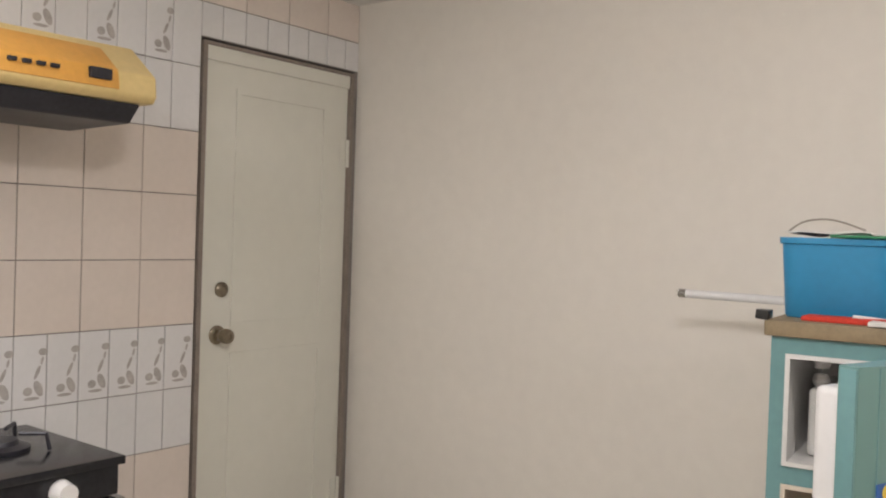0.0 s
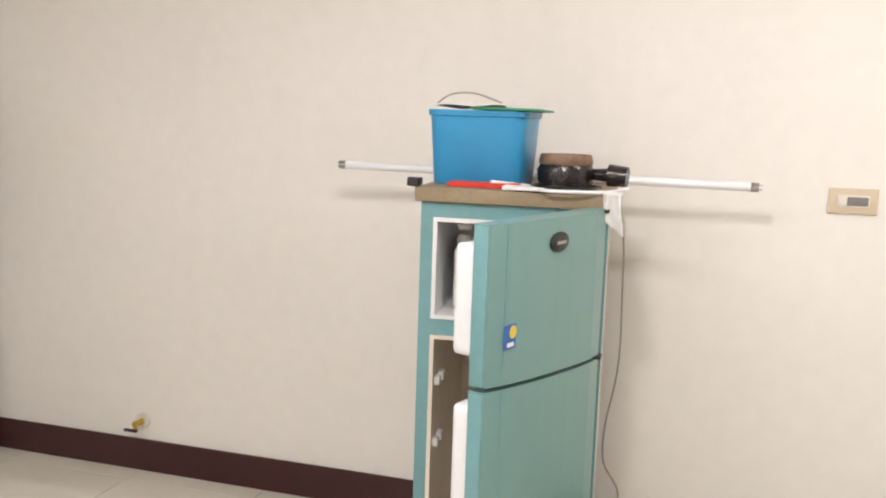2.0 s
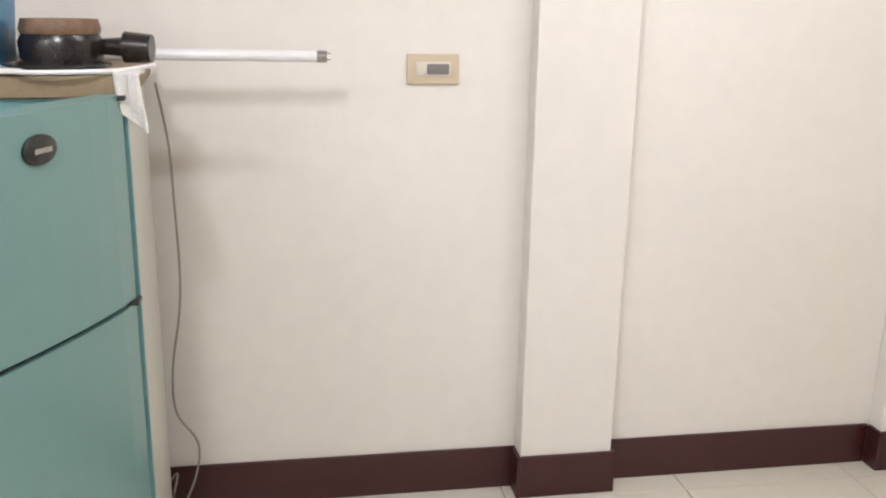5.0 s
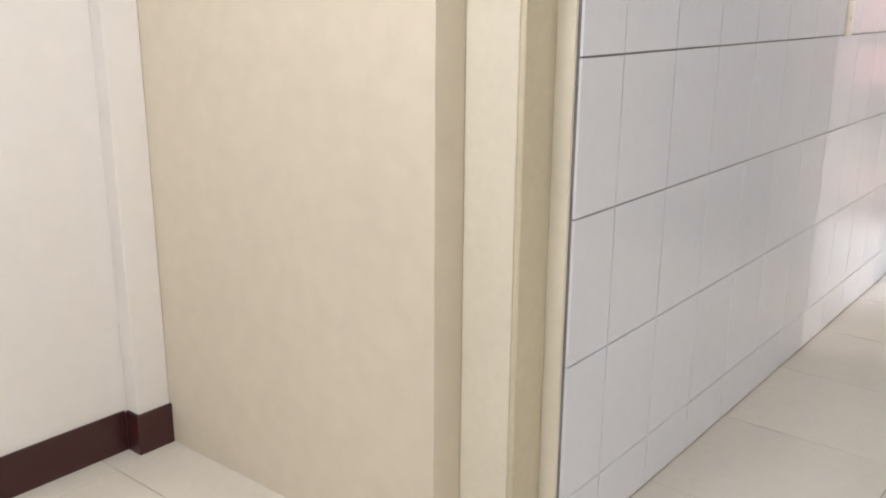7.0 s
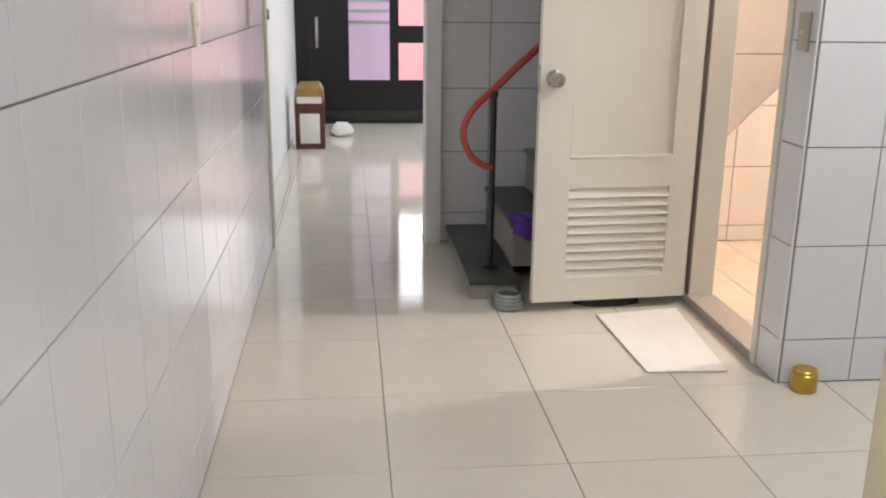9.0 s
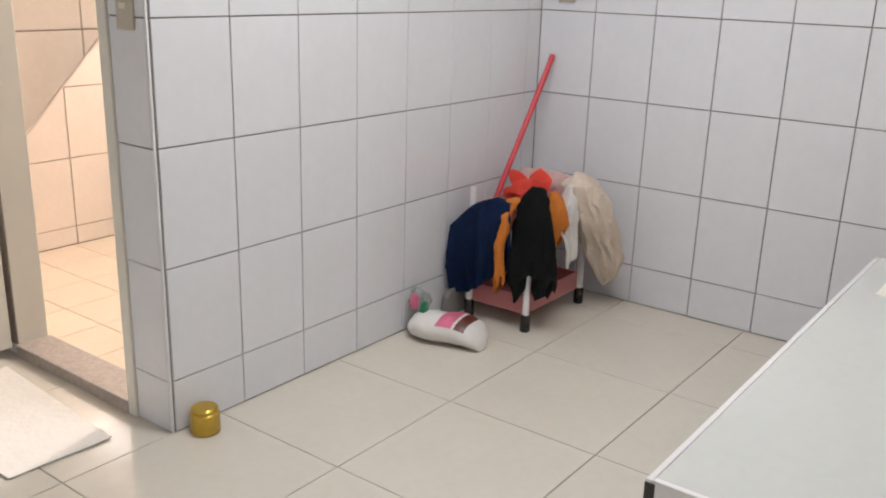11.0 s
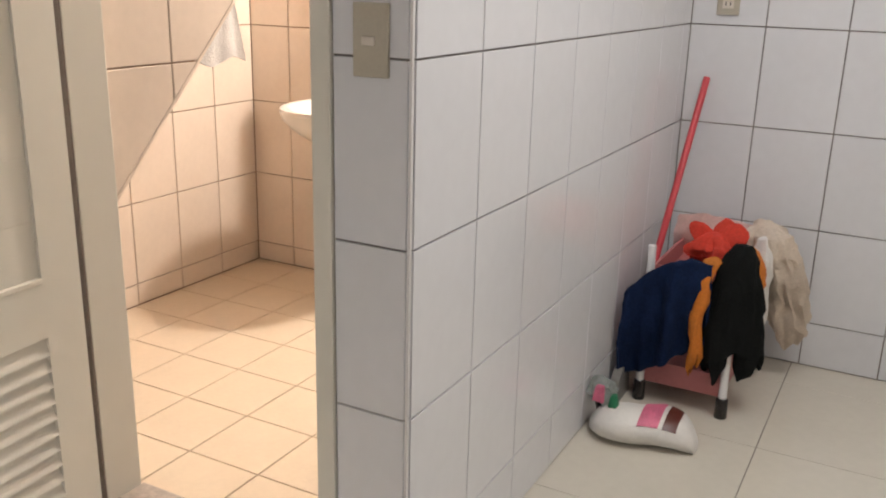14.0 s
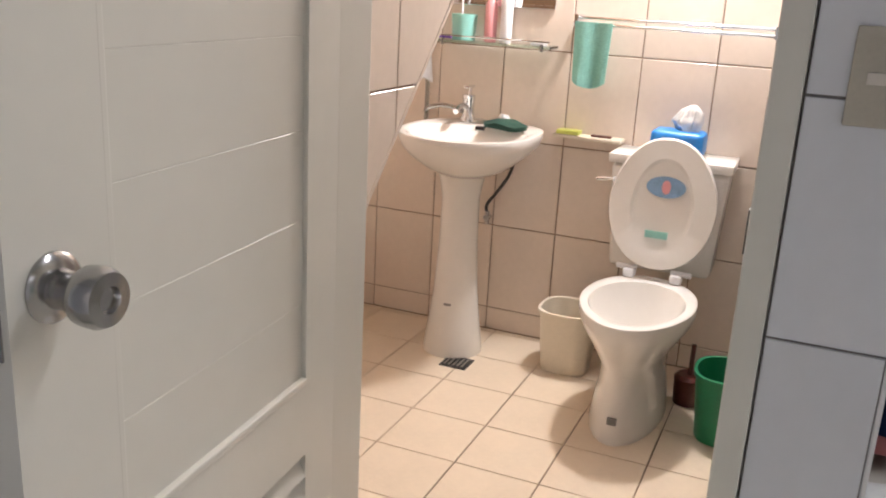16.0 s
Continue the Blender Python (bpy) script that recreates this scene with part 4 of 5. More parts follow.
front_door()
tagged(new("backdrop_street", link_mesh("backdrop_street", box(14.6, 14.62, -4.5, -2.12, 0.0, 1.38), STREET)), "pink lit street beyond the front door glass", "backdrop", kind="structure")
tagged(new("backdrop_facade", link_mesh("backdrop_facade", box(14.6, 14.62, -2.12, -0.5, 0.0, 3.2), STREETW)), "pale lilac facade beyond the front door glass", "backdrop", kind="structure")
tagged(new("backdrop_sky", link_mesh("backdrop_sky", box(14.6, 14.62, -4.5, -2.125, 1.385, 3.2), STREETSKY)), "bright white sky beyond the front door glass", "backdrop", kind="structure")
structure("ground", box(13.2, 14.7, -4.6, -0.4, -0.12, -0.02), SILL, "grey paving outside the front door", "ground")
for k in range(5):
    solo("railing_bar", box(14.2, 14.22, -2.1, -1.55, 0.95 + 0.12 * k, 0.99 + 0.12 * k, 0.003), WHITEPLASTIC, "pale horizontal bar outside the front door", "railing", "bars outside")
solo("railing_post", box(14.2, 14.24, -1.62, -1.58, -0.02, 1.6, 0.003), WHITEPLASTIC, "pale post outside the front door", "railing")


def floor_lantern():
    s_ = thing("gift_box", (11.42, -1.29, 0), "red-brown wooden box with gold top and white label on the floor", "box")
    x0, x1, y0, y1 = 11.40, 11.66, -1.415, -1.17
    part("box_body", box(x0, x1, y0, y1, 0.0, 0.40, 0.006), MAHOGANY, s_)
    part("label", box(x0 - 0.003, x0 - 0.0005, y0 + 0.04, y1 - 0.04, 0.05, 0.30, 0.001), PAPER, s_, "white paper label")
    part("gold_top", finish(loft([[(x0 + i, y0 + i, z), (x1 - i, y0 + i, z), (x1 - i, y1 - i, z), (x0 + i, y1 - i, z)] for z, i in ((0.401, 0.0), (0.50, 0.01), (0.55, 0.04))]), 0.004), DULLGOLD, s_, "dull gold painted top")
    part("band", box(x0 - 0.004, x0 - 0.001, y0 + 0.02, y1 - 0.02, 0.385, 0.44, 0.001), PAPER, s_, "white band")


floor_lantern()
solo("plastic_bag", crumple(loft([ellipse(12.2, -1.55, z, r, r * 0.8, 18) for z, r in ((0.001, 0.11), (0.03, 0.14), (0.08, 0.12), (0.12, 0.06))]), 0.02, 9), BAGWHITE, "white plastic bag on the front room floor", "bag")


def staircase():
    """Straight flight rising towards the bathroom side: dark stone treads over plain risers, a post and a red handrail."""
    st = thing("staircase", (8.0, -2.5, 0), "narrow staircase with dark stone treads and grey sides", "stairs")
    st["kind"] = "structure"
    rise, run, y0, z0 = 0.203, 0.205, -2.12, 0.092
    for k in range(5):
        ya, yb, z = y0 - run * k, max(y0 - run * (k + 1), -3.046), z0 + rise * k
        xa = 7.42 if k == 0 else 7.60
        part("riser", box(xa + 0.012, 8.394, yb, ya - 0.014, 0.0 if k == 0 else z - rise + 0.002, z - 0.026), STAIRSIDE, st, "grey rendered step side", smooth=False)
        part("tread", box(xa, 8.394, yb - (0.012 if k < 4 else 0.0), ya, z - 0.025, z, 0.005), STAIRSTONE, st, "dark stone tread")
    for k in range(1, 5):
        part("stringer", box(7.604, 7.611, max(y0 - run * (k + 1), -3.046), y0 - run * k - 0.016, z0 + 0.002, z0 + rise * k - 0.0265), STAIRSIDE, st, "grey stair side", smooth=False)
    r = thing("stair_railing", (7.6, -2.24, z0), "black iron stair post carrying a red handrail", "railing")
    part("post", pipe([(7.612, -2.238, z0), (7.612, -2.238, 0.862)], 0.0145, 14), DARKMETAL, r, "black iron post")
    part("base_plate", lathe(7.612, -2.238, [(0.034, z0), (0.034, z0 + 0.006), (0.018, z0 + 0.012)], 18), DARKMETAL, r)
    curl = smooth_path([(7.612, -2.240, 0.545), (7.612, -2.200, 0.552), (7.612, -2.150, 0.588), (7.612, -2.118, 0.645), (7.612, -2.110, 0.700), (7.612, -2.130, 0.765), (7.612, -2.175, 0.822), (7.612, -2.240, 0.880),
                        (7.612, -2.330, 0.968), (7.612, -2.425, 1.055), (7.612, -2.70, 1.325), (7.612, -3.046, 1.667)], 8)
    part("handrail", pipe(curl, 0.0155, 12), RAILRED, r, "red plastic covered handrail curled at its end")
    part("collar", pipe([(7.612, -2.238, 0.846), (7.612, -2.238, 0.872)], 0.019, 14), DARKMETAL, r)
    part("post", pipe([(7.612, -2.86, z0 + 3 * rise), (7.612, -2.86, 1.475)], 0.0145, 14), DARKMETAL, r, "black iron post")


staircase()


def step_cloth():
    """Purple rag folded over the edge of the second step."""
    cl = bmesh.new()
    bmesh.ops.create_grid(cl, x_segments=18, y_segments=14, size=0.5)
    for v in cl.verts:
        u, w = v.co.x + 0.5, v.co.y + 0.5
        drop = max(0.0, 0.62 - w)
        x = 7.585 - 0.010 * math.sin(u * 8) if w < 0.62 else 7.585 + 0.16 * (w - 0.62) / 0.38
        v.co = Vector((x, -2.335 - 0.19 * u, 0.308 - 0.15 * drop * (0.6 + 0.7 * u) + 0.006 * math.sin(u * 14 + w * 6)))
        v.co += noise.noise_vector(v.co * 18) * 0.007
    bmesh.ops.solidify(cl, geom=cl.faces[:], thickness=0.006)
    return cl


solo("purple_cloth", step_cloth(), PURPLE, "purple cleaning cloth hanging over a stair tread", "cloth")
solo("hose_coil", join(*[pipe([(7.335 + (0.070 - 0.005 * k) * math.cos(a * math.pi / 12), -2.275 + (0.062 - 0.005 * k) * math.sin(a * math.pi / 12), 0.011 + 0.015 * k) for a in range(25)], 0.009, 8) for k in range(4)]), GREYHOSE, "clear grey hose coiled on the floor by the stairs", "hose")
solo("slipper", crumple(loft([ellipse(7.352, -2.70, z, rx, ry, 22) for z, rx, ry in ((0.001, 0.05, 0.145), (0.02, 0.052, 0.147), (0.04, 0.04, 0.12))]), 0.004, 15), BLACKPOT, "black slipper behind the open door", "slipper")


def paper_mat():
    bm = bmesh.new()
    rows_ = []
    for i in range(13):
        u = i / 12
        row = []
        for j in range(9):
            w = j / 8
            p = (1 - u) * ((1 - w) * Vector((7.191, -2.618, 0)) + w * Vector((7.248, -2.974, 0))) + u * ((1 - w) * Vector((6.606, -2.640, 0)) + w * Vector((6.594, -2.925, 0)))
            row.append((p.x, p.y, 0.0045 + 0.0012 * noise.noise(p * 9) + 0.001 * (j in (0, 8))))
        rows_.append(row)
    bm = loft(rows_, False, False, cyclic=False)
    bmesh.ops.solidify(bm, geom=bm.faces[:], thickness=0.0025)
    return bm


solo("door_mat", paper_mat(), PAPER, "white flattened paper mat before the bathroom door", "mat")


def gold_can():
    c = thing("tin_can", (6.435, -3.12, 0), "small gold tin standing on the floor by the tiled corner", "can")
    part("can_body", lathe(6.436, -3.120, [(0.038, 0.0), (0.042, 0.006), (0.042, 0.060), (0.036, 0.066)], 24), GOLD, c)
    part("can_lid", lathe(6.436, -3.120, [(0.038, 0.0665), (0.038, 0.074), (0.033, 0.078)], 24), GOLD, c)


gold_can()

# ---- laundry corner ----


def garment(cx, cy, levels, folds, seed, n=72, depth=0.16, rough=0.013):
    """Hanging cloth: rings from hem to crown, waved into folds that run down, then crumpled. levels: z, rx, ry, shift x, shift y."""
    rings = []
    fine = []
    for (a, b) in zip(levels, levels[1:]):
        fine += [[p + (q - p) * k / 4 for p, q in zip(a, b)] for k in range(4)]
    fine.append(levels[-1])
    z0, z1 = levels[0][0], levels[-1][0]
    for z, rx, ry, dx, dy in fine:
        ring = []
        h = (z - z0) / (z1 - z0)
        amp = depth * (1.15 - 0.6 * h)
        for i in range(n):
            a = 2 * math.pi * i / n
            w = math.sin(folds * a + seed + 1.5 * math.sin(z * 9)) * 0.6 + math.sin((folds * 2 + 1) * a + seed * 2.3 - z * 13) * 0.35 + math.sin((folds * 3 + 2) * a - seed + z * 21) * 0.2
            k = 1 + amp * w
            drop = 0.03 * math.sin(2 * a + seed) + 0.018 * math.sin(5 * a + seed * 3)
            ring.append((cx + dx + rx * k * math.cos(a), cy + dy + ry * k * math.sin(a), z + drop * max(0, 1 - 3 * h)))
        rings.append(ring)
    bm = loft(rings)
    crumple(bm, rough, 14, seed)
    return crumple(bm, rough * 0.6, 38, seed + 4)


def laundry_rack():
    r = thing("laundry_rack", (6.28, -4.55, 0), "pink plastic rack with white posts and black feet", "rack")
    xs, ys = (6.150, 6.405), (-4.760, -4.355)
    for x in xs:
        for y in ys:
            part("post", pipe([(x, y, 0.058), (x, y, 0.505)], 0.0125, 12), WHITEPLASTIC, r)
            part("foot", lathe(x, y, [(0.018, 0.0), (0.020, 0.004), (0.018, 0.062), (0.014, 0.066)], 14), BLACKPOT, r, "black rubber foot")
    for z in (0.062, 0.375):
        tray = bmesh.new()
        a = [(-0.012, 0.0), (0.012, 0.055)]
        x0, x1, y0, y1 = xs[0] + 0.014, xs[1] - 0.014, ys[0] + 0.014, ys[1] - 0.014
        add_box(tray, x0, x1, y0, y1, z + 0.004, z + 0.012)
        add_box(tray, x0 - 0.008, x0, y0, y1, z, z + 0.07)
        add_box(tray, x1, x1 + 0.008, y0, y1, z, z + 0.07)
        add_box(tray, x0 - 0.008, x1 + 0.008, y0 - 0.008, y0, z, z + 0.07)
        add_box(tray, x0 - 0.008, x1 + 0.008, y1, y1 + 0.008, z, z + 0.07)
        part("tray", tray, STOOLPINK, r, "dusty pink plastic tray", smooth=False)


laundry_rack()
def draped(xs, ys, tops, hems, roll, folds, seed, n=56, m=30, thick=0.010):
    """Cloth hung over a rail: a front sheet whose top rolls back over the rail. xs, ys: from end to end; tops, hems: heights at even steps."""
    rows_ = []
    grid = np.linspace(0, 1, len(tops))
    hgrid = np.linspace(0, 1, len(hems))
    nx, ny = ys[1] - ys[0], -(xs[1] - xs[0])
    ln = math.hypot(nx, ny)
    nx, ny = nx / ln, ny / ln
    if ny < 0:
        nx, ny = -nx, -ny
    for k in range(m + 1):
        t = k / m
        row = []
        for j in range(n + 1):
            u = j / n
            zt, zh = float(np.interp(u, grid, tops)), float(np.interp(u, hgrid, hems))
            over = max(0.0, 0.22 - t) / 0.22
            z = zt - (zt - zh) * max(0.0, (t - 0.22) / 0.78) - 0.03 * over * over
            wave = math.sin(folds * u * 6.28 + seed + 1.8 * t) * 0.5 + math.sin(folds * 2.3 * u * 6.28 - seed + 2.7 * t) * 0.3
            out = (0.026 * t + 0.016) * wave * (1 - over) + 0.030 * math.sin(math.pi * min(1.0, t * 1.1)) - roll * over
            row.append((xs[0] + (xs[1] - xs[0]) * u + nx * out, ys[0] + (ys[1] - ys[0]) * u + ny * out, z))
        rows_.append(row)
    bm = loft(rows_, False, False, cyclic=False)
    bmesh.ops.solidify(bm, geom=bm.faces[:], thickness=thick)
    crumple(bm, 0.009, 16, seed)
    return crumple(bm, 0.004, 45, seed + 3)


solo("navy_towel", draped((6.462, 6.218), (-4.325, -4.318), (0.365, 0.430, 0.470, 0.495, 0.485), (0.085, 0.100, 0.150, 0.185, 0.235), 0.075, 1.6, 0.6), NAVY, "dark navy towel draped over the pink rack", "towel")
black = thing("black_garment", (6.155, -4.37, 0.15), "black knitted garment hanging on the rack corner", "clothing")
part("body", garment(6.150, -4.375, [(0.235, 0.082, 0.064, 0.0, 0.0), (0.28, 0.084, 0.066, 0.0, 0.0), (0.36, 0.076, 0.062, 0.0, 0.0), (0.45, 0.060, 0.052, 0.0, 0.0), (0.512, 0.044, 0.04, 0.0, -0.005), (0.542, 0.022, 0.022, 0.0, -0.01)], 4, 1.7, depth=0.10, rough=0.009), BLACKCLOTH, black)
part("sleeve", garment(6.190, -4.350, [(0.158, 0.034, 0.036, 0.0, 0.0), (0.18, 0.043, 0.043, 0.0, 0.0), (0.28, 0.042, 0.042, -0.004, 0.0), (0.36, 0.030, 0.030, -0.01, -0.01)], 3, 0.4, n=40, depth=0.08, rough=0.006), BLACKCLOTH, black)
part("sleeve", garment(6.098, -4.385, [(0.165, 0.034, 0.038, 0.0, 0.0), (0.19, 0.045, 0.045, 0.0, 0.0), (0.28, 0.042, 0.042, 0.004, 0.0), (0.36, 0.030, 0.030, 0.01, -0.01)], 3, 2.1, n=40, depth=0.08, rough=0.006), BLACKCLOTH, black)
solo("pink_towel", draped((6.420, 6.165), (-4.745, -4.745), (0.520, 0.525, 0.520), (0.36, 0.37, 0.36), 0.03, 1.2, 0.9, n=30, m=18), PINKTOWEL, "pale pink towel over the back rail of the rack", "towel")
solo("orange_cloth", garment(6.240, -4.292, [(0.175, 0.013, 0.012, 0.0, 0.0), (0.21, 0.017, 0.015, 0.0, 0.0), (0.32, 0.018, 0.018, 0.0, -0.006), (0.43, 0.024, 0.024, -0.006, -0.03), (0.485, 0.024, 0.024, -0.015, -0.06)], 3, 2.2), ORANGECLOTH, "orange cloth hanging between the dark garments", "cloth")
solo("orange_cloth", garment(6.120, -4.50, [(0.33, 0.022, 0.04, 0.0, 0.0), (0.38, 0.03, 0.05, 0.0, 0.0), (0.46, 0.028, 0.045, 0.01, 0.0), (0.50, 0.012, 0.02, 0.02, 0.0)], 3, 0.9), ORANGECLOTH, "crumpled orange cloth on the rack side", "cloth")


def knotted_cloth(cx, cy, z):
    """A crumpled body with three pointed ends that stick out of its knot."""
    bm = garment(cx, cy, [(z, 0.075, 0.06, 0.0, 0.0), (z + 0.04, 0.075, 0.06, 0.0, 0.0), (z + 0.075, 0.05, 0.04, 0.0, 0.0), (z + 0.095, 0.02, 0.02, 0.0, 0.0)], 5, 0.2, depth=0.3, rough=0.014)
    ends = [bm]
    for dx, dy, dz, w in ((0.075, 0.02, 0.105, 0.026), (-0.075, 0.01, 0.10, 0.036), (-0.02, -0.05, 0.11, 0.03)):
        tip, foot = Vector((cx + dx, cy + dy, z + dz)), Vector((cx, cy, z + 0.05))
        rings = []
        for k in range(7):
            t = k / 6
            c = foot.lerp(tip, t)
            r = w * (0.6 + 1.1 * t) * (1 - t ** 4 * 0.85)
            rings.append([(c.x + r * math.cos(a * math.pi / 7) * 0.9, c.y + r * 0.35 * math.cos(a * math.pi / 7 + 1.0), c.z + r * math.sin(a * math.pi / 7)) for a in range(14)])
        ends.append(crumple(loft(rings), 0.008, 26, dx * 40))
    return join(*ends)


solo("red_cloth", knotted_cloth(6.245, -4.49, 0.447), REDCLOTH, "crumpled bright red cloth on top of the rack", "cloth")
solo("beige_shirt", garment(6.060, -4.665, [(0.14, 0.040, 0.022, -0.030, -0.09), (0.20, 0.062, 0.045, -0.022, -0.075), (0.28, 0.072, 0.065, -0.012, -0.05), (0.38, 0.072, 0.080, 0.005, -0.02), (0.46, 0.072, 0.085, 0.035, 0.0), (0.515, 0.068, 0.070, 0.060, 0.01), (0.545, 0.025, 0.030, 0.075, 0.01)], 5, 1.1, depth=0.24, rough=0.016), BEIGECLOTH, "beige cotton shirt hanging over the rack", "clothing")
solo("striped_cloth", garment(6.117, -4.575, [(0.25, 0.02, 0.035, -0.01, -0.02), (0.34, 0.026, 0.05, 0.0, 0.0), (0.46, 0.03, 0.045, 0.0, 0.0), (0.52, 0.012, 0.02, 0.01, 0.0)], 4, 0.6), CLOTHWHITE, "white cloth hanging beside the beige shirt", "cloth")


def broom():
    b = thing("broom", (6.44, -4.58, 0), "broom with a red handle leaning in the tiled corner", "broom")
    top, foot = Vector((6.413, -4.886, 0.955)), Vector((6.462, -4.33, 0.03))
    top.y = -4.885
    d = (foot - top)
    part("handle", pipe([top, top + d * 0.93], 0.0115, 12), BROOMRED, b)
    part("cap", pipe([top + Vector((-0.0005, 0.003, 0.006)), top + d * 0.02], [0.010, 0.0125], 12), BROOMRED, b)
    part("brush", finish(loft([[(foot.x + sx * 0.014, foot.y + sy * w, z) for sx, sy in ((-1, -1), (1, -1), (1, 1), (-1, 1))] for z, w in ((0.0, 0.07), (0.08, 0.055), (0.11, 0.02))]), 0.003), GREYPLASTIC, b)


broom()


def detergent_bag():
    b = thing("detergent_bag", (6.32, -4.08, 0), "white plastic refill bag with pink print lying on the floor", "bag")
    rings = []
    for k in range(15):
        t = k / 14
        cx = 6.470 - 0.305 * t
        cy = -4.095 + 0.02 * math.sin(t * 6)
        e = max(0.12, 1 - abs(2 * t - 1) ** 4) ** 0.5
        ry, rz = 0.082 * e, 0.052 * e
        rings.append([(cx, cy + ry * math.cos(a * math.pi / 10), max(0.001, rz + rz * math.sin(a * math.pi / 10))) for a in range(20)])
    part("bag_body", crumple(loft(rings), 0.006, 18, 0.5), BAGWHITE, b)
    for v, m, (t0, t1), lab in ((0, PINKPRINT, (0.50, 0.68), "pink printed patch"), (1, MAHOGANY, (0.72, 0.84), "dark red printed patch")):
        pr = []
        for k in range(6):
            t = t0 + (t1 - t0) * k / 5
            cx, cy = 6.470 - 0.305 * t, -4.095 + 0.02 * math.sin(t * 6)
            e = max(0.12, 1 - abs(2 * t - 1) ** 4) ** 0.5
            ry, rz = 0.0845 * e, 0.0550 * e
            pr.append([(cx, cy + ry * math.cos(a), rz * 0.95 + rz * math.sin(a)) for a in (0.5, 0.8, 1.1, 1.4, 1.7, 2.0)])
        s_ = loft(pr, False, False, cyclic=False)
        crumple(s_, 0.004, 18, 0.5)
        bmesh.ops.solidify(s_, geom=s_.faces[:], thickness=0.002)
        part("print", s_, m, b, lab)
    part("crumpled_top", garment(6.435, -4.10, [(0.085, 0.035, 0.03, 0, 0), (0.11, 0.045, 0.04, 0.01, 0), (0.15, 0.035, 0.03, 0.015, 0), (0.165, 0.015, 0.012, 0.015, 0)], 5, 0.3, depth=0.25), GREYHOSE, b, "clear crumpled wrapper")
    part("print", crumple(taper_box(6.40, -4.065, 0.095, 0.135, 0.03, 0.03, 0.02, 0.02, 0.006), 0.006, 30), GREENPLASTIC, b, "green printed patch")
    part("print", crumple(taper_box(6.445, -4.068, 0.10, 0.15, 0.04, 0.02, 0.02, 0.02, 0.006), 0.006, 30, 2.0), PINKPRINT, b, "pink printed patch")


detergent_bag()


def low_table():
    t = thing("low_table", (4.82, -3.7, 0), "low white table with a pale grey top", "table")
    x0, x1, y0, y1, z = 4.60, 5.042, -4.475, -2.905, 0.50
    part("tabletop", box(x0 + 0.012, x1 - 0.012, y0 + 0.012, y1 - 0.012, z - 0.038, z - 0.002), TABLETOP, t, smooth=False)
    for a, b, c, d in ((x0, x0 + 0.0115, y0, y1), (x1 - 0.0115, x1, y0, y1), (x0 + 0.012, x1 - 0.012, y0, y0 + 0.0115), (x0 + 0.012, x1 - 0.012, y1 - 0.0115, y1)):
        part("edge_rim", box(a, b, c, d, z - 0.040, z, 0.002), WHITEPLASTIC, t, "white rim", smooth=False)
    part("corner_cap", box(x1 - 0.016, x1 + 0.0015, y1 - 0.006, y1 + 0.0015, z - 0.0405, z - 0.006, 0.001), DARKMETAL, t, "dark corner cap")
    part("label", box(4.66, 4.965, -4.325, -4.115, z - 0.0018, z - 0.0008), PAPER, t, "white paper label", smooth=False)
    for x in (x0 + 0.03, x1 - 0.03):
        for y in (y0 + 0.04, y1 - 0.04):
            part("leg", pipe([(x, y, 0.0), (x, y, z - 0.0385)], 0.016, 12), WHITEPLASTIC, t)


low_table()

# ---- bathroom things ----


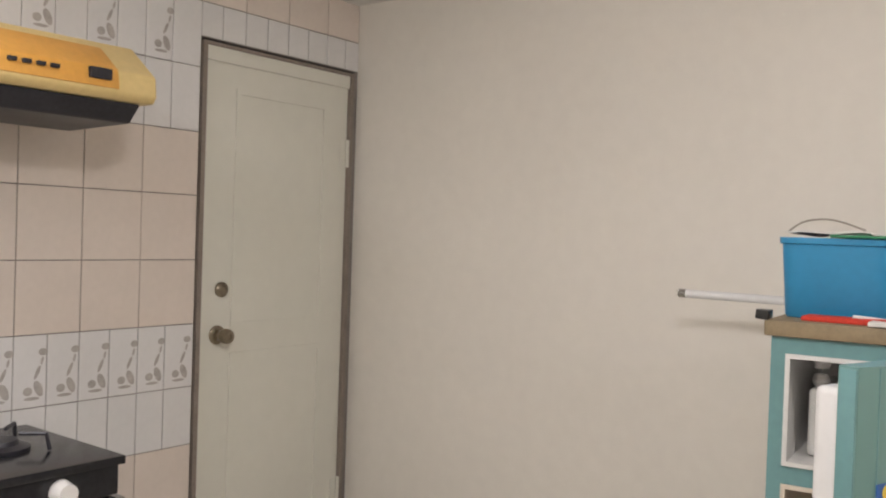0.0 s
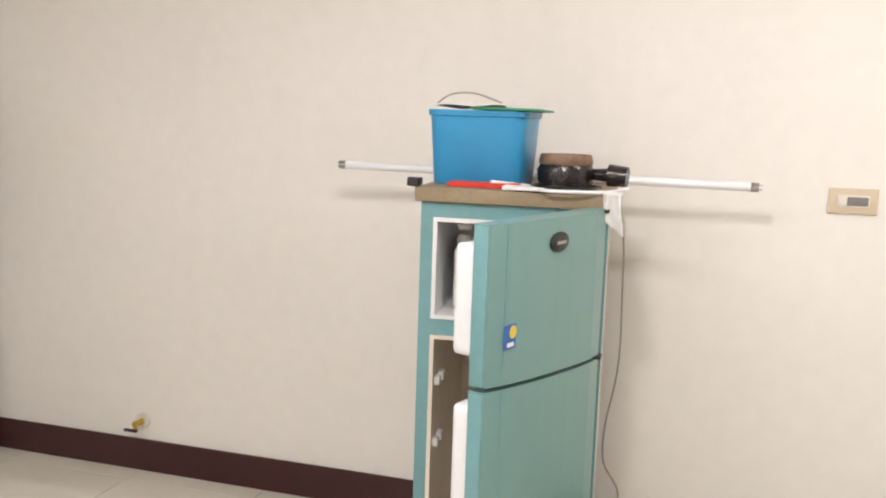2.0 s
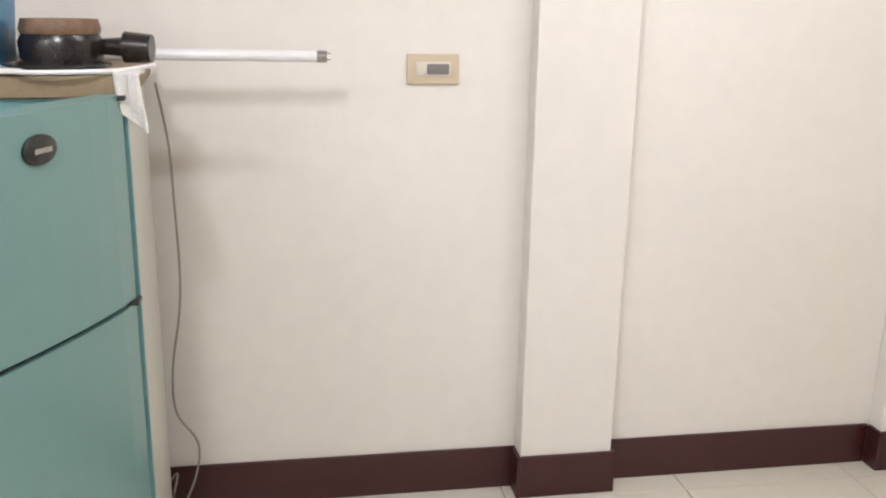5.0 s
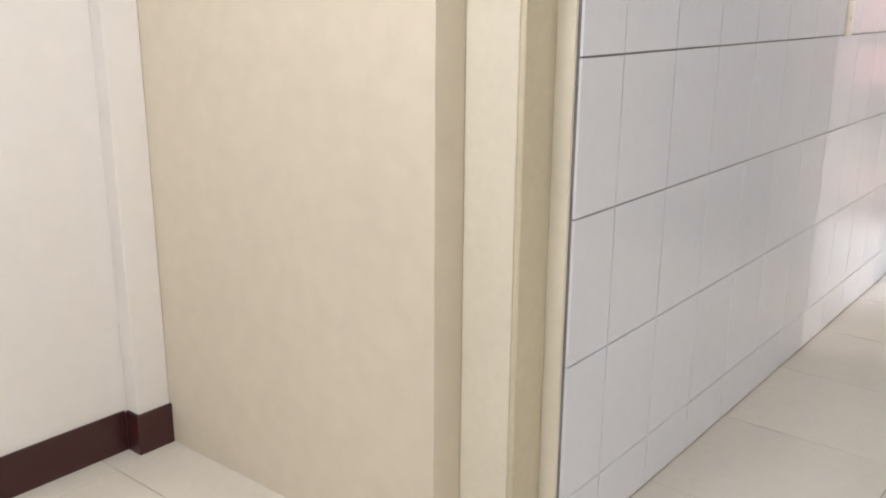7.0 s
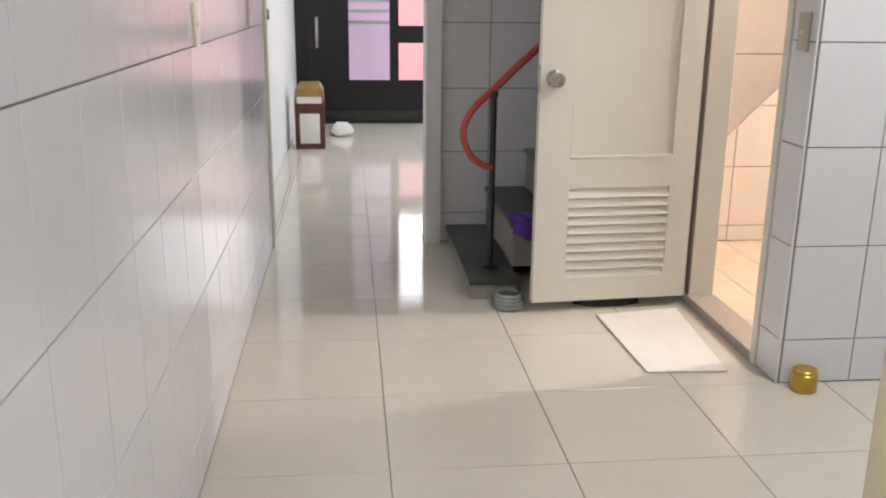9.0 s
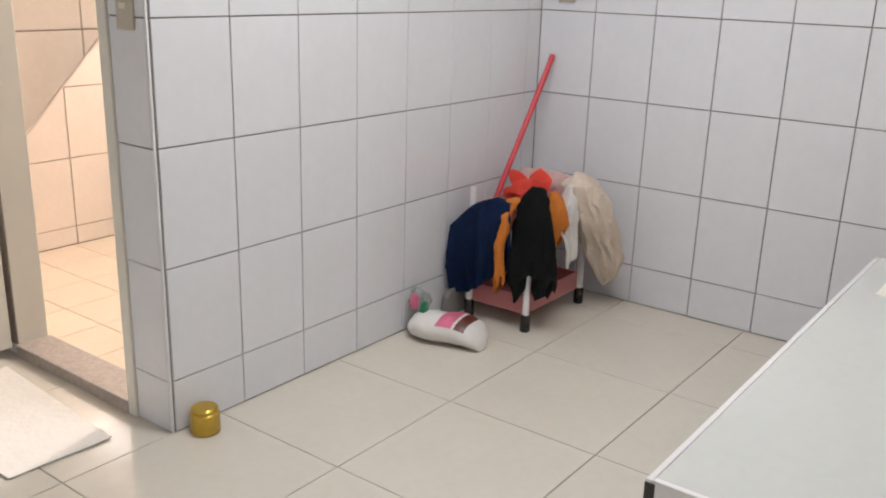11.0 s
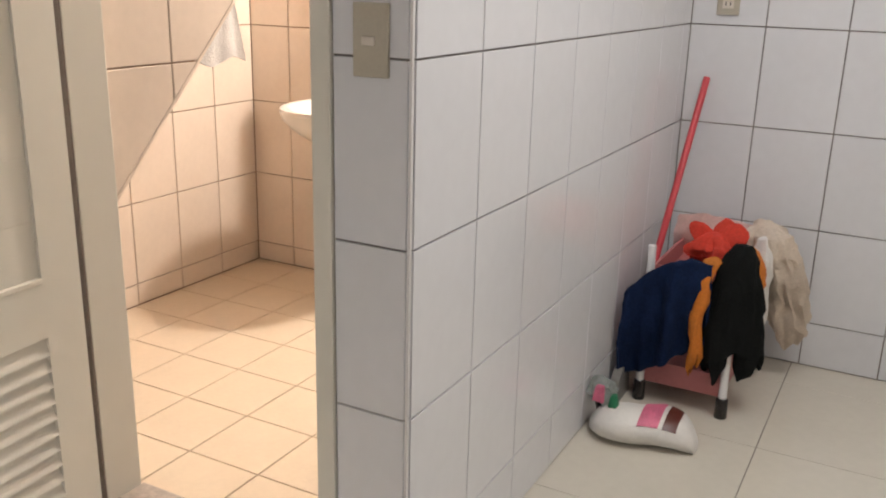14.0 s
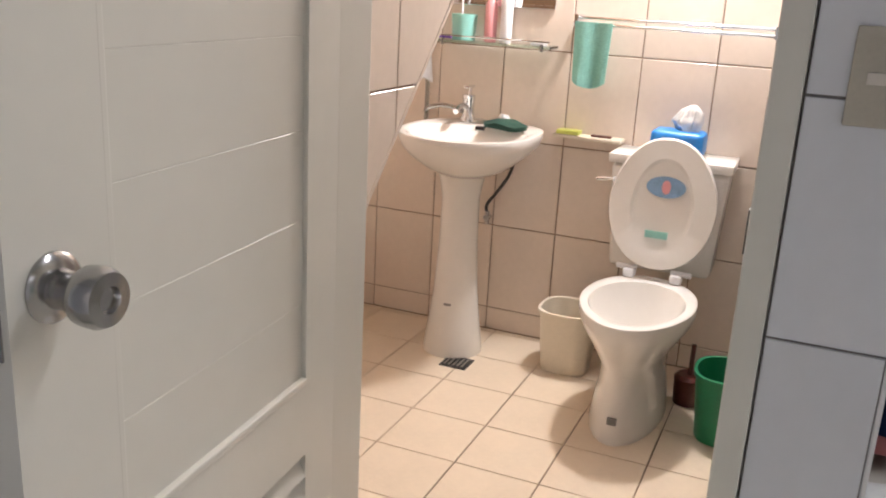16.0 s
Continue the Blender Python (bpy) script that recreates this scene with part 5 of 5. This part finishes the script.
def wash_basin():
    b = thing("wash_basin", (7.70, -4.6, BZ), "white ceramic pedestal wash basin with chrome mixer tap", "basin")
    cx, cy = 7.706, -4.615
    n = 44

    def ring(z, rx, rf, rb, inset=0.0):
        out = []
        for i in range(n):
            a = 2 * math.pi * i / n
            c, s_ = math.cos(a), math.sin(a)
            ry = rf if s_ > 0 else rb
            p = 2.0 if s_ > 0 else 3.2
            out.append((cx + rx * math.copysign(abs(c) ** (2 / p), c), cy + ry * math.copysign(abs(s_) ** (2 / p), s_), z))
        return out

    rings = [ring(0.632, 0.085, 0.09, 0.12), ring(0.658, 0.14, 0.15, 0.20), ring(0.70, 0.190, 0.215, 0.265), ring(0.735, 0.220, 0.250, 0.284), ring(0.765, 0.229, 0.262, 0.288), ring(0.778, 0.226, 0.258, 0.287),
             ring(0.780, 0.212, 0.243, 0.280), ring(0.774, 0.196, 0.225, 0.14), ring(0.735, 0.170, 0.19, 0.10), ring(0.690, 0.10, 0.11, 0.06), ring(0.682, 0.02, 0.02, 0.02)]
    part("bowl", loft(rings), CERAMIC, b)
    ped = [ellipse(cx + 0.026, -4.655 + o, z, r, r * 1.0, 32) for z, r, o in ((BZ, 0.106, 0.0), (BZ + 0.012, 0.107, 0.0), (0.08, 0.094, 0.0), (0.20, 0.079, 0.0), (0.38, 0.068, 0.0), (0.54, 0.066, 0.0), (0.60, 0.076, 0.0), (0.66, 0.092, 0.0))]
    p = part("pedestal", loft(ped), CERAMIC, b)
    part("maker_mark", box(cx + 0.008, cx + 0.034, -4.655 + 0.0775, -4.655 + 0.0850, 0.164, 0.172), GREYPLASTIC, p)
    part("overflow", box(cx - 0.012, cx + 0.022, -4.765, -4.740, 0.764, 0.776, 0.003), BLACKPOT, b, "dark overflow slot")
    tx, ty = 7.790, -4.825
    t = part("tap", join(lathe(tx, ty, [(0.027, 0.779), (0.027, 0.79), (0.021, 0.80), (0.021, 0.85), (0.023, 0.855), (0.023, 0.872), (0.012, 0.876)], 24),
                         pipe(smooth_path([(tx, ty, 0.825), (tx + 0.004, ty + 0.06, 0.838), (tx + 0.006, ty + 0.105, 0.822)]), 0.011, 12)), CHROME, b, "chrome mixer tap")
    part("lever", join(pipe([(tx, ty, 0.874), (tx - 0.004, ty - 0.006, 0.900)], 0.006, 8), box(tx - 0.018, tx + 0.004, ty - 0.012, ty + 0.05, 0.898, 0.908, 0.003)), CHROME, t)
    part("supply_hose", pipe(smooth_path([(7.60, -4.82, 0.66), (7.632, -4.86, 0.592), (7.678, -4.875, 0.522), (7.715, -4.88, 0.470), (7.716, -4.885, 0.440)]), 0.006, 8), DARKMETAL, b, "dark supply hose")
    part("angle_valve", join(pipe([(7.712, -4.904, 0.42), (7.712, -4.87, 0.42)], 0.011, 12), pipe([(7.712, -4.882, 0.395), (7.712, -4.882, 0.445)], 0.009, 12)), CHROME, b)
    part("spout", pipe(smooth_path([(tx + 0.018, ty + 0.01, 0.812), (tx + 0.06, ty + 0.018, 0.826), (tx + 0.10, ty + 0.03, 0.828), (tx + 0.138, ty + 0.045, 0.818), (tx + 0.146, ty + 0.052, 0.802)]), 0.0075, 10), STEEL, b, "long curved swivel spout")


wash_basin()
solo("water_pipe", pipe(smooth_path([(7.985, -4.890, 1.35), (7.985, -4.890, 1.0), (7.982, -4.888, 0.80), (7.975, -4.86, 0.70), (7.955, -4.80, 0.645), (7.915, -4.74, 0.632), (7.86, -4.70, 0.645)], 6), 0.008, 8), CORD, "thin grey hose hanging down the bathroom wall", "hose")
solo("scouring_cloth", crumple(loft([ellipse(7.615, -4.735, z, rx, ry, 20) for z, rx, ry in ((0.7805, 0.075, 0.040), (0.797, 0.078, 0.043), (0.807, 0.045, 0.025))]), 0.010, 22), DARKGREEN, "dark green scouring cloth on the basin rim", "cloth")
solo("soap", crumple(loft([ellipse(7.645, -4.80, z, rx, ry, 18) for z, rx, ry in ((0.780, 0.02, 0.015), (0.80, 0.026, 0.02), (0.818, 0.015, 0.012))]), 0.003, 30), WHITEPLASTIC, "white soap piece on the basin", "soap")


def glass_shelf():
    s_ = thing("glass_shelf", (7.70, -4.85, 1.05), "glass shelf with metal brackets on the peach tiles", "shelf")
    part("pane", box(7.50, 7.925, -4.900, -4.795, 1.052, 1.060, 0.001), GREENGLASS, s_, smooth=False)
    for x in (7.53, 7.895):
        part("bracket", join(pipe([(x, -4.904, 1.047), (x, -4.80, 1.047)], 0.004, 8), lathe(x, -4.800, [(0.006, 1.042), (0.006, 1.066)], 12)), STEEL, s_)
    part("rail", pipe([(7.50, -4.792, 1.075), (7.925, -4.792, 1.075)], 0.003, 8), CHROME, s_)


glass_shelf()
SH = 1.0605
solo("toothbrush_cup", lathe(7.835, -4.85, [(0.001, SH), (0.040, SH), (0.046, SH + 0.088), (0.043, SH + 0.088), (0.038, SH + 0.006)], 24), CUPTEAL, "mint green plastic cup on the glass shelf", "cup")
solo("toothbrush", join(pipe([(7.84, -4.845, SH + 0.012), (7.852, -4.868, SH + 0.155)], 0.0035, 8), box(7.847, 7.857, -4.874, -4.862, SH + 0.14, SH + 0.165, 0.002)), WHITEPLASTIC, "white toothbrush standing in the mint cup", "toothbrush")


def bottle(name, x, y, r, h, body, cap, label):
    b = thing(name, (x, y, SH), label, "bottle")
    part("bottle_body", lathe(x, y, [(r * 0.9, SH), (r, SH + 0.006), (r, SH + h * 0.78), (r * 0.55, SH + h * 0.86), (r * 0.5, SH + h * 0.88)], 20), body, b)
    part("cap", lathe(x, y, [(r * 0.55, SH + h * 0.8805), (r * 0.55, SH + h), (r * 0.4, SH + h * 1.01)], 16), cap, b)


bottle("shampoo_bottle", 7.735, -4.85, 0.022, 0.165, PINKBOTTLE, REDPLASTIC, "pink bottle with a red cap on the shelf")
bottle("lotion_bottle", 7.678, -4.85, 0.021, 0.21, WHITEPLASTIC, WHITEPLASTIC, "white lotion bottle on the glass shelf")
solo("razor", join(pipe([(7.905, -4.805, SH + 0.008), (7.86, -4.800, SH + 0.010)], 0.006, 8), box(7.905, 7.912, -4.838, -4.80, SH + 0.002, SH + 0.014, 0.002)), PURPLE, "purple razor lying on the glass shelf", "razor")
solo("soap_dish", crumple(box(7.525, 7.575, -4.86, -4.815, SH, SH + 0.014, 0.004), 0.002, 30), WHITEPLASTIC, "white soap dish on the glass shelf", "dish")


def wall_mirror():
    m = thing("wall_mirror", (7.71, -4.9, 1.4), "rectangular wall mirror over the glass shelf", "mirror")
    part("mirror_glass", box(7.53, 7.90, -4.903, -4.897, 1.192, 1.65), MIRROR, m, smooth=False)
    part("frame", join(box(7.52, 7.91, -4.9035, -4.893, 1.180, 1.1915, 0.002), box(7.52, 7.529, -4.9035, -4.893, 1.192, 1.65), box(7.901, 7.91, -4.9035, -4.893, 1.192, 1.65), box(7.52, 7.91, -4.9035, -4.893, 1.651, 1.66)), CHROME, m, smooth=False)


wall_mirror()


def towel_rail():
    r = thing("towel_rail", (7.1, -4.85, 1.14), "chrome double towel rail on the peach tiles", "towel rail")
    for y, z in ((-4.835, 1.142), (-4.862, 1.162)):
        part("rail", pipe([(6.78, y, z), (7.435, y, z)], 0.006, 10), CHROME, r)
    for x in (6.79, 7.425):
        part("bracket", box(x - 0.008, x + 0.008, -4.905, -4.828, 1.132, 1.172, 0.003), CHROME, r)


towel_rail()


def towel_sheet(x0, x1, y, z_top, z_bot, sag=0.03, thick=0.007):
    rows_ = []
    for k in range(21):
        t = k / 20
        row = []
        for j in range(11):
            u = j / 10
            nar = 1 - 0.12 * t
            x = (x0 + x1) / 2 + (x1 - x0) * (u - 0.5) * nar
            z = z_top + 0.008 - (z_top - z_bot) * t - sag * t * math.sin(math.pi * (u * 0.8 + 0.1))
            row.append((x, y + 0.012 * math.sin(u * 9 + 1) * (0.3 + t), z))
        rows_.append(row)
    bm = loft(rows_, False, False, cyclic=False)
    bmesh.ops.solidify(bm, geom=bm.faces[:], thickness=thick)
    return bm


solo("hand_towel", towel_sheet(7.298, 7.424, -4.823, 1.142, 0.955), TEALTOWEL, "pale teal hand towel over the towel rail", "towel")


def soap_shelf():
    s_ = thing("soap_shelf", (7.36, -4.87, 0.76), "cream wall shelf holding a lime soap case", "shelf")
    part("shelf_board", box(7.235, 7.475, -4.904, -4.835, 0.755, 0.767, 0.003), BINCREAM, s_)
    part("soap_case", box(7.385, 7.465, -4.895, -4.84, 0.7675, 0.782, 0.004), LIMESOAP, s_, "lime soap case")
    part("comb", box(7.275, 7.345, -4.88, -4.855, 0.7675, 0.774, 0.002), MAHOGANY, s_, "dark brown comb")


soap_shelf()


def toilet():
    t = thing("toilet", (7.03, -4.5, BZ), "white ceramic toilet with the seat lid raised", "toilet")
    cx = 7.046
    n = 40

    def egg(z, w, yf, yb):
        """Outline pointed towards the front (+y)."""
        out = []
        cy, half = (yf + yb) / 2, (yf - yb) / 2
        for i in range(n):
            a = 2 * math.pi * i / n
            s_ = math.sin(a)
            out.append((cx + w * math.cos(a) * (1 - 0.10 * max(0, s_)), cy + half * math.copysign(abs(s_) ** (0.85 if s_ < 0 else 1.0), s_), z))
        return out

    bowl = [egg(BZ, 0.112, -4.205, -4.72), egg(BZ + 0.02, 0.113, -4.202, -4.72), egg(0.05, 0.105, -4.212, -4.72), egg(0.12, 0.094, -4.232, -4.72), egg(0.19, 0.097, -4.226, -4.71), egg(0.245, 0.128, -4.195, -4.70), egg(0.30, 0.160, -4.158, -4.69),
            egg(0.345, 0.174, -4.142, -4.685), egg(0.360, 0.171, -4.146, -4.68), egg(0.364, 0.160, -4.158, -4.66), egg(0.362, 0.142, -4.178, -4.60), egg(0.335, 0.134, -4.19, -4.59), egg(0.24, 0.098, -4.25, -4.54), egg(0.15, 0.055, -4.33, -4.49), egg(0.13, 0.02, -4.39, -4.44)]
    part("bowl", loft(bowl), CERAMIC, t)
    part("maker_mark", box(cx - 0.014, cx + 0.014, -4.2145, -4.205, 0.040, 0.062, 0.002), GREYPLASTIC, t)
    tank = part("tank", taper_box(cx + 0.0, -4.805, 0.366, 0.715, 0.33, 0.165, 0.375, 0.185, 0.02), CERAMIC, t)
    part("tank_lid", box(cx - 0.198, cx + 0.198, -4.902, -4.705, 0.7155, 0.748, 0.010), CERAMIC, t)
    part("flush_lever", join(pipe([(cx + 0.165, -4.712, 0.665), (cx + 0.165, -4.690, 0.665)], 0.009, 10), pipe([(cx + 0.17, -4.692, 0.665), (cx + 0.225, -4.690, 0.660)], 0.006, 8)), CHROME, tank)

    def lid_ring(off, w, z0, z1):
        out = []
        for i in range(n):
            a = 2 * math.pi * i / n
            s_, c = math.sin(a), math.cos(a)
            z = (z0 + z1) / 2 + (z1 - z0) / 2 * s_
            wide = w * (1 - 0.10 * max(0, s_))
            y = -4.640 - 0.050 * (z - 0.40) / 0.42
            out.append((cx + wide * math.copysign(abs(c) ** 0.9, c), y + off, z))
        return out

    lid = part("seat_lid", loft([lid_ring(-0.010, 0.166, 0.404, 0.812), lid_ring(0.0, 0.172, 0.398, 0.818), lid_ring(0.012, 0.168, 0.402, 0.814), lid_ring(0.013, 0.100, 0.455, 0.755), lid_ring(0.003, 0.088, 0.47, 0.742)]), CERAMIC, t, "raised oval seat lid")
    st = loft([[(cx - 0.005 + 0.062 * math.cos(2 * math.pi * i / 28), -4.640 - 0.050 * (0.665 + 0.034 * math.sin(2 * math.pi * i / 28) - 0.40) / 0.42 + o, 0.665 + 0.034 * math.sin(2 * math.pi * i / 28)) for i in range(28)] for o in (0.0065, 0.0085)])
    part("sticker", st, PALEBLUE, lid, "pale blue oval sticker")
    st2 = loft([[(cx - 0.006 + 0.014 * math.cos(2 * math.pi * i / 20), -4.640 - 0.050 * (0.665 + 0.022 * math.sin(2 * math.pi * i / 20) - 0.40) / 0.42 + o, 0.665 + 0.022 * math.sin(2 * math.pi * i / 20)) for i in range(20)] for o in (0.0088, 0.0095)])
    part("sticker_patch", st2, PINKBOTTLE, lid)
    part("sticker", box(cx - 0.03, cx + 0.042, -4.6475, -4.6440, 0.500, 0.524, 0.001), CUPTEAL, lid, "small teal sticker")
    for s_ in (-1, 1):
        part("hinge", join(box(cx + s_ * 0.075 - 0.018, cx + s_ * 0.075 + 0.018, -4.665, -4.615, 0.3655, 0.392, 0.005), pipe([(cx + s_ * 0.055, -4.645, 0.394), (cx + s_ * 0.12, -4.645, 0.394)], 0.009, 10)), WHITEPLASTIC, t)


toilet()


def tissue_pack():
    p = thing("tissue_pack", (7.03, -4.80, 0.749), "blue soft tissue pack on the toilet tank", "tissues")
    part("pack", crumple(box(6.955, 7.125, -4.86, -4.745, 0.7485, 0.830, 0.02, 3), 0.004, 14), BLUEPACK, p)
    part("tissue", garment(7.02, -4.80, [(0.828, 0.035, 0.018, 0, 0), (0.86, 0.042, 0.022, 0, 0), (0.895, 0.030, 0.014, -0.01, 0), (0.912, 0.010, 0.006, -0.018, 0)], 4, 0.7, depth=0.3, rough=0.006), CLOTHWHITE, p, "white tissue standing out")
    part("band", box(6.985, 7.06, -4.744, -4.7425, 0.765, 0.80, 0.001), STICKBLUE, p)


tissue_pack()


def bucket(name, cx, cy, r0, r1, h, material, label, square=2.0):
    b = thing(name, (cx, cy, BZ), label, "bin")
    prof = [(r0, 0.001), (r0 + 0.003, 0.006), (r1, h - 0.012), (r1 + 0.007, h - 0.010), (r1 + 0.007, h)]
    inner = [(r1 - 0.003, h), (r0 - 0.004, 0.008)]
    rings = [ellipse(cx, cy, BZ + z, r, r, 32, square) for r, z in prof + inner]
    part("bin_body", loft(rings), material, b)
    return b


bucket("waste_bin", 7.318, -4.700, 0.080, 0.098, 0.222, BINCREAM, "cream plastic waste bin beside the toilet", 3.0)
bucket("waste_bin", 6.745, -4.43, 0.085, 0.105, 0.215, GREENPLASTIC, "green plastic bin by the bathroom wall", 2.6)
solo("toilet_brush", join(lathe(6.885, -4.62, [(0.045, BZ + 0.001), (0.05, BZ + 0.09), (0.04, BZ + 0.10)], 18), pipe([(6.885, -4.62, BZ + 0.10), (6.885, -4.63, BZ + 0.20)], 0.008, 8)), MAHOGANY, "dark red brush holder behind the green bin", "brush")


def floor_drain():
    d = thing("floor_drain", (7.663, -4.535, BZ), "square metal drain in the bathroom floor", "drain")
    part("drain_frame", box(7.615, 7.712, -4.583, -4.487, BZ - 0.004, BZ + 0.003, 0.001), DARKMETAL, d)
    for k in range(5):
        part("bar", box(7.628 + 0.016 * k, 7.636 + 0.016 * k, -4.572, -4.498, BZ + 0.0032, BZ + 0.005), STEEL, d)


floor_drain()


def hanging_rag():
    """White rag hung from the sloping soffit under the stairs, narrow at its knot."""
    rows_ = []
    for k in range(15):
        t = k / 14
        row = []
        for j in range(9):
            u = j / 8 - 0.5
            w = 0.03 + 0.16 * t
            row.append((7.50 + 0.003 * math.sin(u * 14) * (0.3 + t), -3.745 + w * u + 0.02 * t, 1.275 - 0.255 * t - 0.012 * math.sin(u * 7) * t))
        rows_.append(row)
    bm = loft(rows_, False, False, cyclic=False)
    bmesh.ops.solidify(bm, geom=bm.faces[:], thickness=0.006)
    return bm


solo("cleaning_rag", hanging_rag(), CLOTHWHITE, "white rag hanging under the sloping stair cheek", "cloth")
# ---- tiles, plank by plank ----
# kitchen: tiled west wall
KZ = [0.002, 0.13, 0.345, 0.561, 0.76, 0.974, 1.193, 1.413, 1.629, 1.85, 2.075, KC]
kdoor = lambda u, v: -0.775 < u < 0 and v < 1.955
for j, (z0, z1) in enumerate(zip(KZ, KZ[1:])):
    narrow = j in (3, 4, 8, 9)
    us = [-u for u in reversed(steps(0.001, 3.7, 0.1015 if narrow else 0.203, 0.079 if narrow else 0.180))]
    m = KTILEW if narrow else KTILE
    beside = [u for u in us if u < -0.80] + [-0.777]
    lay_tiles(wall_west, "wall_tile", (0, 0, 0), (0, 1, 0), (0, 0, 1), beside, [z0, z1], m, 0.005, 0.003, 0.0012)
    if z1 > 1.957:
        lay_tiles(wall_west, "wall_tile", (0, 0, 0), (0, 1, 0), (0, 0, 1), [-0.777] + [u for u in us if u > -0.75], [max(z0, 1.957), z1], m, 0.005, 0.003, 0.0012)


def corn_motif(y, z):
    """Grey plant print: a stem, leaves and a round head, each a thin raised patch clear of the next."""
    bm = bmesh.new()
    for cy, cz, ry, rz, lean in ((0.016, -0.060, 0.013, 0.024, 0.3), (-0.016, -0.066, 0.014, 0.013, 0.0), (0.012, -0.012, 0.006, 0.020, -0.4), (0.028, 0.048, 0.014, 0.011, 0.0), (0.026, 0.022, 0.004, 0.012, -0.2), (-0.004, -0.088, 0.024, 0.005, 0.0)):
        rings = []
        for x in (0.0052, 0.0058):
            rings.append([(x, y + cy + ry * math.cos(a * math.pi / 6) - lean * rz * math.sin(a * math.pi / 6), z + cz + rz * math.sin(a * math.pi / 6)) for a in range(12)])
        low, high = ([bm.verts.new(p) for p in ring] for ring in rings)
        bm.faces.new(high)
        for a in range(12):
            c = (a + 1) % 12
            bm.faces.new((low[a], low[c], high[c], high[a]))
    return bm


for k in range(24):
    y = -0.775 - 0.055 - 0.1015 * k
    part("printed_motif", corn_motif(y, 0.875), MOTIF, wall_west, smooth=False)
    if k % 2:
        part("printed_motif", corn_motif(y, 1.965), MOTIF, wall_west, smooth=False)

# kitchen and corridor floors
lay_tiles(floor_kitchen, "floor_tile", (0, 0, -0.006), (1, 0, 0), (0, 1, 0), steps(0.0, 4.45, 0.5, 0.15), steps(-3.7, 0.0, 0.5, -3.59), FLOORTILE, 0.006, 0.003, 0.001)
lay_tiles(floor_corridor, "floor_tile", (0, 0, -0.006), (1, 0, 0), (0, 1, 0), steps(4.452, 6.496, 0.5, 4.52), steps(-4.911, -1.2, 0.5, -4.72), FLOORTILE, 0.006, 0.003, 0.001)
lay_tiles(floor_corridor, "floor_tile", (0, 0, -0.006), (1, 0, 0), (0, 1, 0), steps(6.496, 13.05, 0.5, 6.5), steps(-3.06, -1.2, 0.5, -2.72), FLOORTILE, 0.006, 0.003, 0.001)
lay_tiles(floor_corridor, "floor_tile", (0, 0, -0.006), (1, 0, 0), (0, 1, 0), steps(8.36, 13.05, 0.5, 8.5), [-1.2, -1.1], FLOORTILE, 0.006, 0.003, 0.001)
lay_tiles(floor_corridor, "floor_tile", (0, 0, -0.006), (1, 0, 0), (0, 1, 0), steps(8.58, 13.05, 0.5, 9.0), steps(-4.0, -3.06, 0.5, -3.72), FLOORTILE, 0.006, 0.003, 0.001)

# corridor and laundry walls
lay_tiles(wall_corridor_north, "wall_tile", (0, -1.216, 0), (1, 0, 0), (0, 0, 1), steps(4.5575, 8.30, 0.25, 4.732), [0.002] + [z - 0.010 for z in RZ[1:-1]] + [CC], WALLTILE, 0.006, 0.004, 0.0008)
lay_tiles(wall_laundry_south, "wall_tile", (0, -4.911, 0), (-1, 0, 0), (0, 0, 1), steps(-6.490, -4.55, 0.25, -6.247), RZ, WALLTILE, 0.006, 0.004, 0.0008)
lay_tiles(wall_partition, "wall_tile", (6.496, 0, 0), (0, -1, 0), (0, 0, 1), steps(3.062, 4.905, 0.25, 3.31), RZ, WALLTILE, 0.006, 0.004, 0.0008)
lay_tiles(wall_partition, "wall_tile", (0, -3.056, 0), (-1, 0, 0), (0, 0, 1), [-6.648, -6.496], RZ, WALLTILE, 0.006, 0.004, 0.0008)
part("corner_trim", box(6.489, 6.4955, -3.0555, -3.049, 0.002, CC, 0.002), WHITEPLASTIC, wall_partition, smooth=False)
lay_tiles(wall_niche, "wall_tile", (8.396, 0, 0), (0, -1, 0), (0, 0, 1), steps(2.09, 3.05, 0.25, 2.34), RZ, WALLTILE, 0.006, 0.004, 0.0008)

# bathroom
BR = [BZ, 0.062] + [0.062 + 0.3265 * k for k in range(1, 8)] + [CC]
slope = lambda c: 0.746 - 3.231 * 1.014 + c
lay_tiles(wall_bathroom_south, "wall_tile", (0, -4.911, 0), (-1, 0, 0), (0, 0, 1), steps(-8.39, -6.61, 0.2445, -8.186), BR, BATHTILE, 0.006, 0.004)
lay_tiles(wall_bathroom_east, "wall_tile", (8.396, 0, 0), (0, -1, 0), (0, 0, 1), steps(3.17, 4.905, 0.2445, 3.19), BR, BATHTILE, 0.006, 0.004)
lay_tiles(wall_stairs, "wall_tile", (7.405, 0, 0), (0, -1, 0), (0, 0, 1), steps(3.17, 4.905, 0.2445, 3.19), BR, BATHTILE, 0.006, 0.004,
          cut=[(-1.014, 1.0, 0.746 - 1.014 * 3.231)])
lay_tiles(floor_bathroom, "floor_tile", (0, 0, BZ - 0.006), (1, 0, 0), (0, 1, 0), steps(6.61, 8.39, 0.2435, 6.6775), steps(-4.905, -3.13, 0.243, -4.875), BATHFLOOR, 0.006, 0.004, 0.001)
